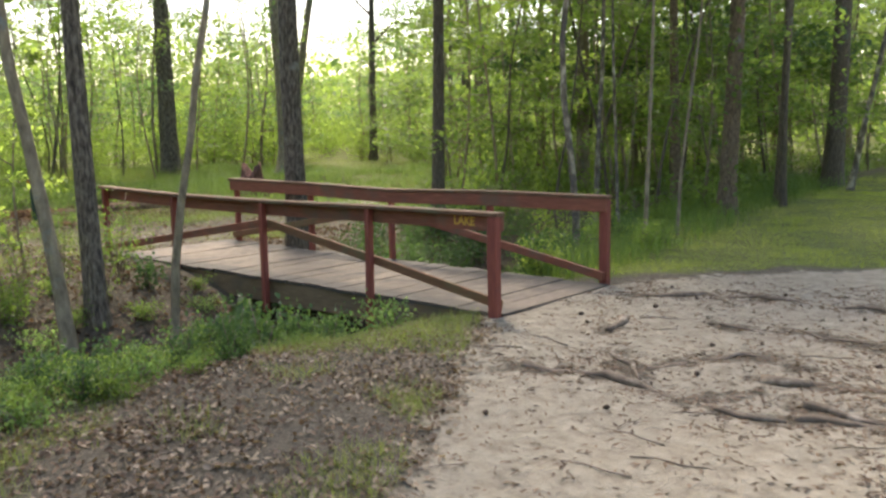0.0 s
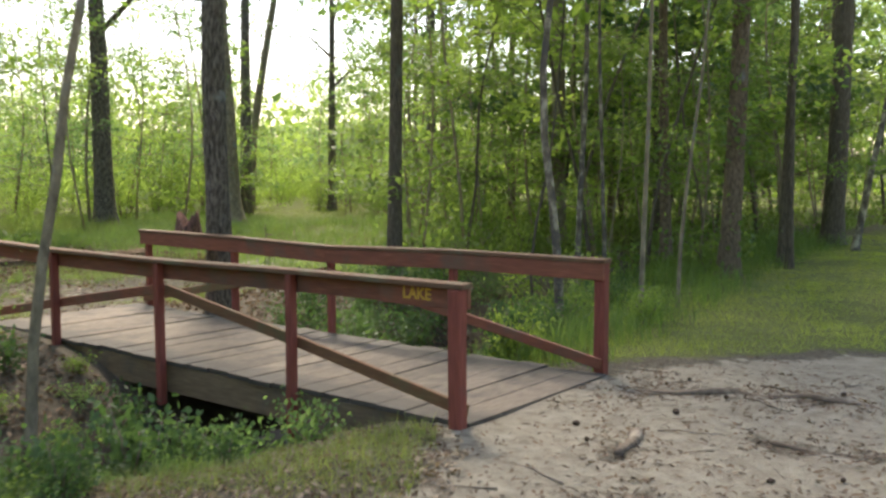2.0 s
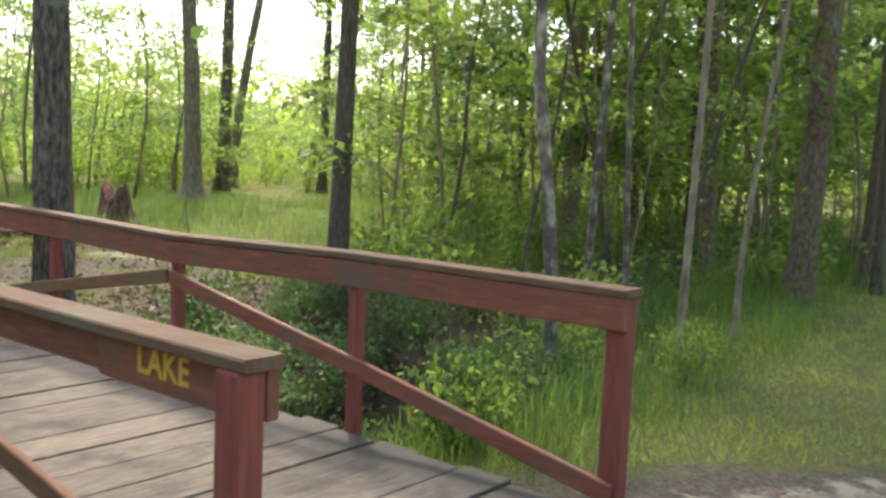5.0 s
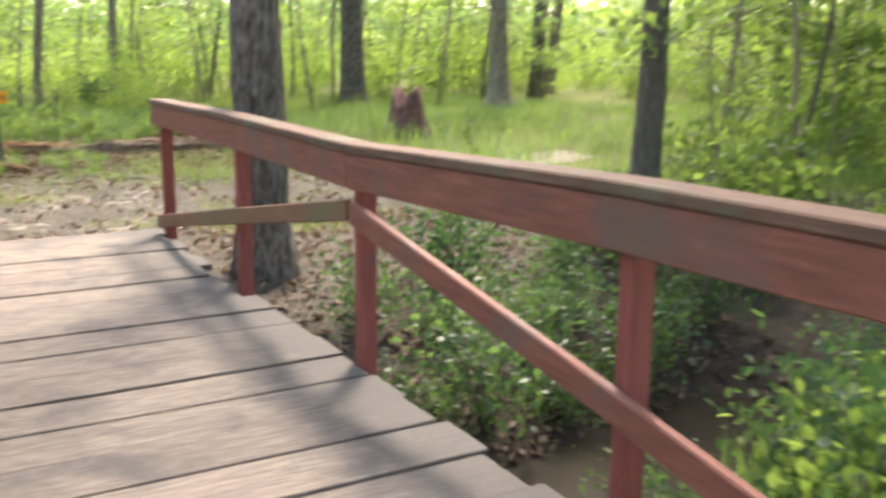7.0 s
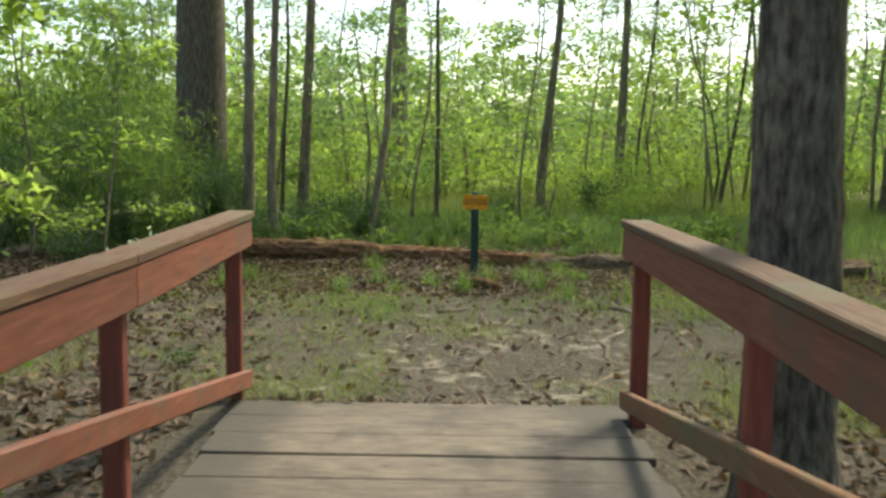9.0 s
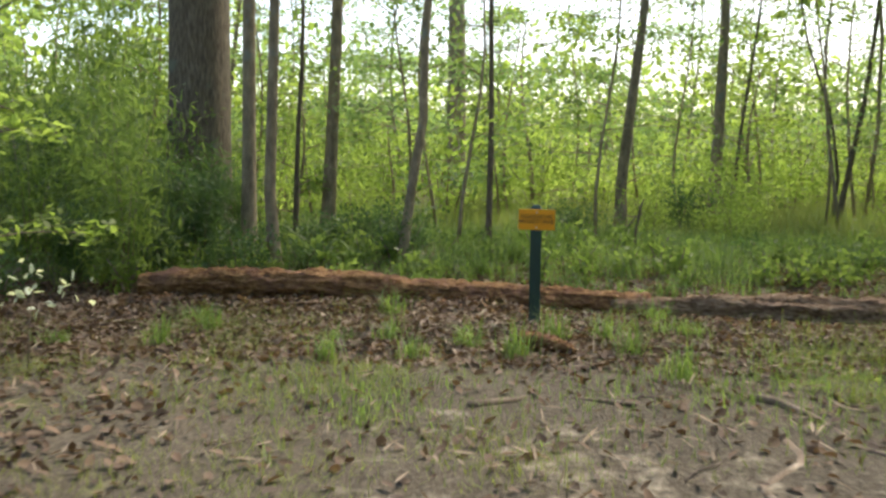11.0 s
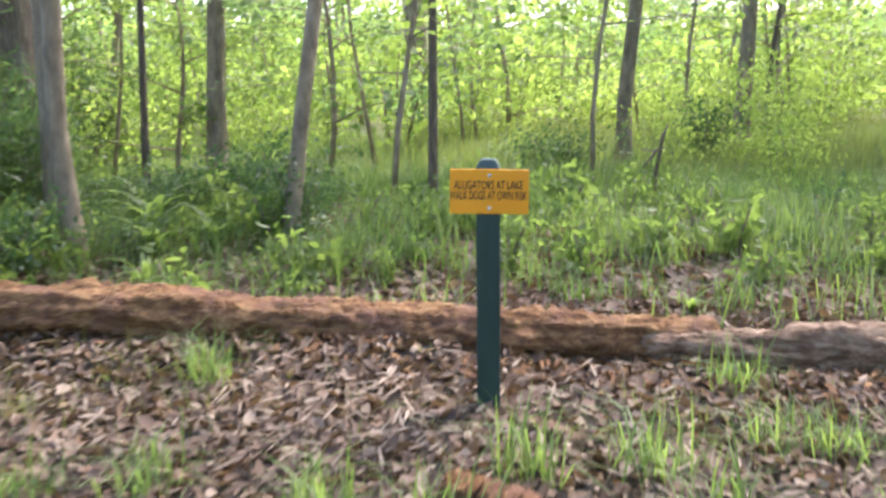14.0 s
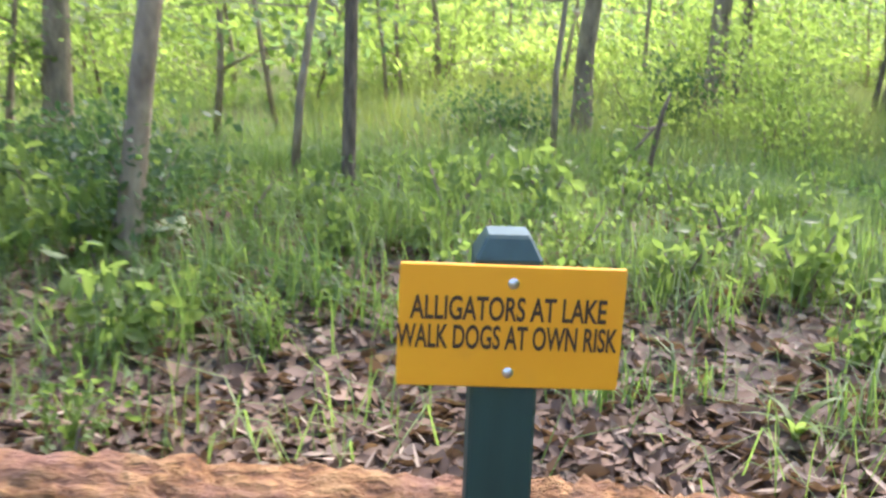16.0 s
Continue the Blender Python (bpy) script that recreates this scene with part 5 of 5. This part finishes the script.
flakes = rooted(2600, -16.75, -15.9, 5.6, 12.6, lambda a, b: np.exp(-((a + np.interp(b, [5.6, 7.2, 9, 12.6], [16.5, 16.62, 16.35, 15.85])) / 0.12) ** 2), 91)
flakes[:, 2] += 0.02 + 0.03 * rng.random(len(flakes))
stuff("wood_flakes", leaf_mesh("wood_flakes", flakes, 0.06, 0.022, ROT, 0.5), "orange rotten wood flakes fallen beside the log", "wood flakes")
plant(WEED, scatter(12, -13.5, -11.4, 4.5, 7.0, lambda a, b: True, 49, 0.35), (0.5, 0.9), 50)

plant(SHRUB_WEST, scatter(14, -27, -20.3, 4.5, 14.5, lambda a, b: abs(a + 23.7) + abs(b - 10.2) > 1.0, 61, 0.9), (0.35, 0.65), 62)
plant(SHRUB_DARK, [(-22.6, 9.5), (-22.9, 9.2), (-24.6, 11.3)], (1.0, 1.2), 63)
vine_r = np.random.default_rng(64)
vz = vine_r.random(500) * 4.2
va = vine_r.random(500) * 2 * math.pi
vine_pts = np.stack([np.cos(va) * (0.2 + 0.12 * vine_r.random(500)), np.sin(va) * (0.2 + 0.12 * vine_r.random(500)), vz], 1) + np.array([0.05, 0.04, 0.0])
vine = tagged(new("vine", leaf_mesh("vine", vine_pts[vine_r.random(500) < 0.35 + 0.6 * (np.abs(vz - 2.4) < 0.7)], 0.1, 0.075, LEAF_MID, 0.9, vine_r)), "leafy vine climbing a reddish-brown tree trunk", "vine")
vine.location = (-5.8, 15.8, gz(-5.8, 15.8))

def strap_plant(px, py, seed, size, n=9):
    """A rosette of broad arching strap leaves, each folded along its middle."""
    r = np.random.default_rng(seed)
    ob = thing("strap_plant", (px, py, gz(px, py)), "broad strap-leaved green plant in leaf litter", "plant", "strap-leaved plants behind the log")
    for i in range(n):
        a = i * 2.4 + 0.5 * r.random()
        d, q = Vector((math.cos(a), math.sin(a), 0)), Vector((-math.sin(a), math.cos(a), 0))
        L, w, up = size * (0.7 + 0.5 * r.random()), size * 0.05 * (0.8 + 0.5 * r.random()), 0.55 + 0.4 * r.random()
        V, F = [], []
        for k, u in enumerate((0.0, 0.2, 0.4, 0.6, 0.8, 1.0)):
            c = d * L * (0.15 * u + 0.62 * u * u) + Vector((0, 0, L * up * (1.5 * u - 0.85 * u * u)))
            ww = w * (0.55, 0.95, 1.0, 0.85, 0.55, 0.06)[k]
            V += [c - q * ww + Vector((0, 0, ww * 0.35)), c, c + q * ww + Vector((0, 0, ww * 0.35))]
            if k:
                o = 3 * (k - 1)
                F += [(o, o + 1, o + 4, o + 3), (o + 1, o + 2, o + 5, o + 4)]
        part("leaf", mesh_of("leaf", V, F, LEAF_MID), ob)


for i, (px, py, sz) in enumerate(((-18.9, 6.55, 0.55), (-18.25, 6.8, 0.45), (-18.6, 7.05, 0.42), (-19.4, 6.3, 0.5), (-17.9, 6.2, 0.45), (-17.6, 7.0, 0.3), (-18.3, 5.9, 0.5), (-17.25, 9.75, 0.2), (-19.3, 7.4, 0.45))):
    strap_plant(px, py, 500 + i, sz)
for px, py, turn, size in ((-16.36, 6.95, 100, 0.85), (-17.02, 7.15, 84, 1.5), (-17.2, 7.5, 96, 1.2), (-15.7, 5.95, 60, 1.0), (-16.0, 10.9, 75, 0.8)):
    V, F = tube_data([(0, 0, 0), (0.11, 0.012, 0.012), (0.24, -0.008, 0.008), (0.36, 0.015, 0.004)], [0.011, 0.011, 0.009, 0.005], 7, 0.15, int(size * 10))
    st_ = tagged(new("stick", mesh_of("stick", V, F, ROT_PALE)), "pale bare stick lying on dead leaves", "stick")
    st_.matrix_basis = pose(px, py, gz(px, py) + 0.035, 0, 0, turn) @ Matrix.Diagonal((size, 1, 1, 1))
for px, py, seed in ((-18.8, 7.58, 521), (-18.9, 7.66, 522)):
    pw = thing("pale_weed", (px, py, gz(px, py)), "pale lobed weed seedling in grass", "weed")
    part("stem", mesh_of("stem", *tube_data([(0, 0, -0.02), (0.01, 0.0, 0.06), (0.0, 0.02, 0.13)], [0.004, 0.003, 0.002], 5, 0.1, 2), TWIG), pw)
    pr = np.random.default_rng(seed)
    part("foliage", leaf_mesh("foliage", pr.standard_normal((9, 3)) * np.array([0.035, 0.04, 0.012]) + np.array([0, 0.01, 0.13]), 0.08, 0.05, LEAF_PALE, 0.35, pr), pw, "pale whitish green leaves")
snag = thing("dead_snag", (-20.2, 10.02, gz(-20.2, 10.02)), "broken forked dead sapling standing in grass", "dead sapling")
part("stem", mesh_of("stem", *tube_data([(0, 0, -0.1), (0, 0.02, 0.25), (0.02, 0.06, 0.52), (0, 0.1, 0.62)], [0.022, 0.018, 0.016, 0.004], 7, 0.2, 2), BARK_DARK), snag)
part("branch", mesh_of("branch", *tube_data([(0, -0.22, 0.06), (0, -0.1, 0.26), (0.01, 0.02, 0.42)], [0.006, 0.009, 0.01], 6, 0.2, 3), BARK_DARK), snag)
part("branch", mesh_of("branch", *tube_data([(0, 0.09, 0.44), (0.0, -0.02, 0.41), (0, -0.1, 0.43)], [0.005, 0.006, 0.004], 6, 0.2, 4), TWIG), snag)
sprig = thing("flowering_weed", (-14.2, 6.05, gz(-14.2, 6.05)), "pale-leaved weed sprig standing in leaf litter", "weed")
part("stem", mesh_of("stem", *tube_data([(0, 0, -0.03), (0.01, 0.02, 0.25), (0.0, 0.05, 0.5)], [0.005, 0.004, 0.002], 5, 0.1, 2), TWIG), sprig)
sp = np.random.default_rng(73)
part("foliage", leaf_mesh("foliage", sp.standard_normal((34, 3)) * np.array([0.1, 0.14, 0.07]) + np.array([0, 0.03, 0.46]), 0.06, 0.03, LEAF_PALE, 0.8, sp), sprig, "pale whitish leaves")

# small dark cones and twigs on the sand
cv, cf = tube_data([(0, 0, 0), (0.012, 0, 0.004), (0.03, 0, 0.006), (0.05, 0, 0.004), (0.062, 0, 0.0)], [0.008, 0.02, 0.023, 0.016, 0.004], 9, 0.2, 3)
cone_mesh = mesh_of("pine_cone", cv, cf, CONE)
for i, (px, py) in enumerate(scatter(30, -4.0, 1.5, 4.2, 10.4, lambda a, b: float(sand_mask(a, b)) > 0.6, 41, 0.25)):
    c = tagged(new("pine_cone", cone_mesh), "small dark pine cone lying on sand", "pine cone", "pine cones on the path")
    c.matrix_basis = pose(px, py, gz(px, py) + 0.01, 0, 0, i * 77) @ Matrix.Diagonal((0.65 + 0.1 * (i % 4),) * 3 + (1,))
tv, tf = tube_data([(0, 0, 0), (0.12, 0.015, 0.008), (0.25, -0.01, 0.004), (0.4, 0.02, 0.0)], [0.006, 0.005, 0.004, 0.002], 5, 0.1, 3)
twig_mesh = mesh_of("twig", tv, tf, TWIG)
for i, (px, py) in enumerate(scatter(60, -4.2, 1.5, 3.5, 10.4, lambda a, b: float(sand_mask(a, b)) > 0.4, 42, 0.2) + scatter(45, -16.2, -11.2, 5.2, 11.5, lambda a, b: True, 43, 0.3)):
    c = tagged(new("twig", twig_mesh), "dry broken twig on the ground", "twig", "twigs on the ground")
    s = 0.4 + 0.8 * ((i * 37) % 10) / 10
    c.matrix_basis = pose(px, py, gz(px, py) + 0.008, 0, 0, i * 53) @ Matrix.Diagonal((s, s, s, 1))

# ---------------------------------------------------------------- far woods all round
fr = np.random.default_rng(50)
n = 120000
ang = fr.random(n) * 2 * math.pi
dist = 44 + 26 * fr.random(n)
fx, fy = -10 + np.cos(ang) * dist, 12 + np.sin(ang) * dist
toward = np.cos(ang - math.radians(160))
top = np.where(toward > 0.62, 7.0, 16.0) * (0.75 + 0.5 * value_noise(fx, fy, 0.12, 31))
fz = height(fx, fy) + top * fr.random(n) ** np.where(toward > 0.62, 1.9, 1.1)
stuff("far_woods", leaf_mesh("far_woods", np.stack([fx, fy, fz], 1), 0.5, 0.34, LEAF_SUN, 0.8, fr, True), "distant green woods closing the view", "woods")
# backing layer whose cool leaf colour stands in for haze
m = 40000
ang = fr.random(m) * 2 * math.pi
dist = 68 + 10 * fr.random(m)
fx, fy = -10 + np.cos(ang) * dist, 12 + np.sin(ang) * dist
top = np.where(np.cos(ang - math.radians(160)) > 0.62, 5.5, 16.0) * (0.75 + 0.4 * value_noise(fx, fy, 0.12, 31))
stuff("far_woods", leaf_mesh("far_woods", np.stack([fx, fy, height(fx, fy) + top * fr.random(m)], 1), 1.0, 0.7, LEAF_COOL, 0.8, fr, True), "distant woods behind the thicket, leaf colour tinted for haze", "woods")
FAR_TRUNK = []
for i, (px, py) in enumerate(scatter(26, -40, -6.5, 19, 56, in_woods, 51, 1.8)):
    tv_, seed = (0.12 + 0.2 * fr.random()), 300 + i
    if i < 5:
        FAR_TRUNK.append(tree((px, py), tv_, 13 + 3 * fr.random(), [(5, 0.3 * (fr.random() - 0.5))], RIGHT_A, (BARK_DARK, BARK_RED, BARK_GREY)[i % 3], "straight tree in the dense woods", (0.45, 900), seed=seed, group="trees in the woods"))
    else:
        k = FAR_TRUNK[i % 5]
        s = 0.8 + 0.4 * fr.random()
        copy_thing(k, pose(px, py, gz(px, py), 0, 0, 360 * fr.random()) @ Matrix.Diagonal((s, s, s, 1)))
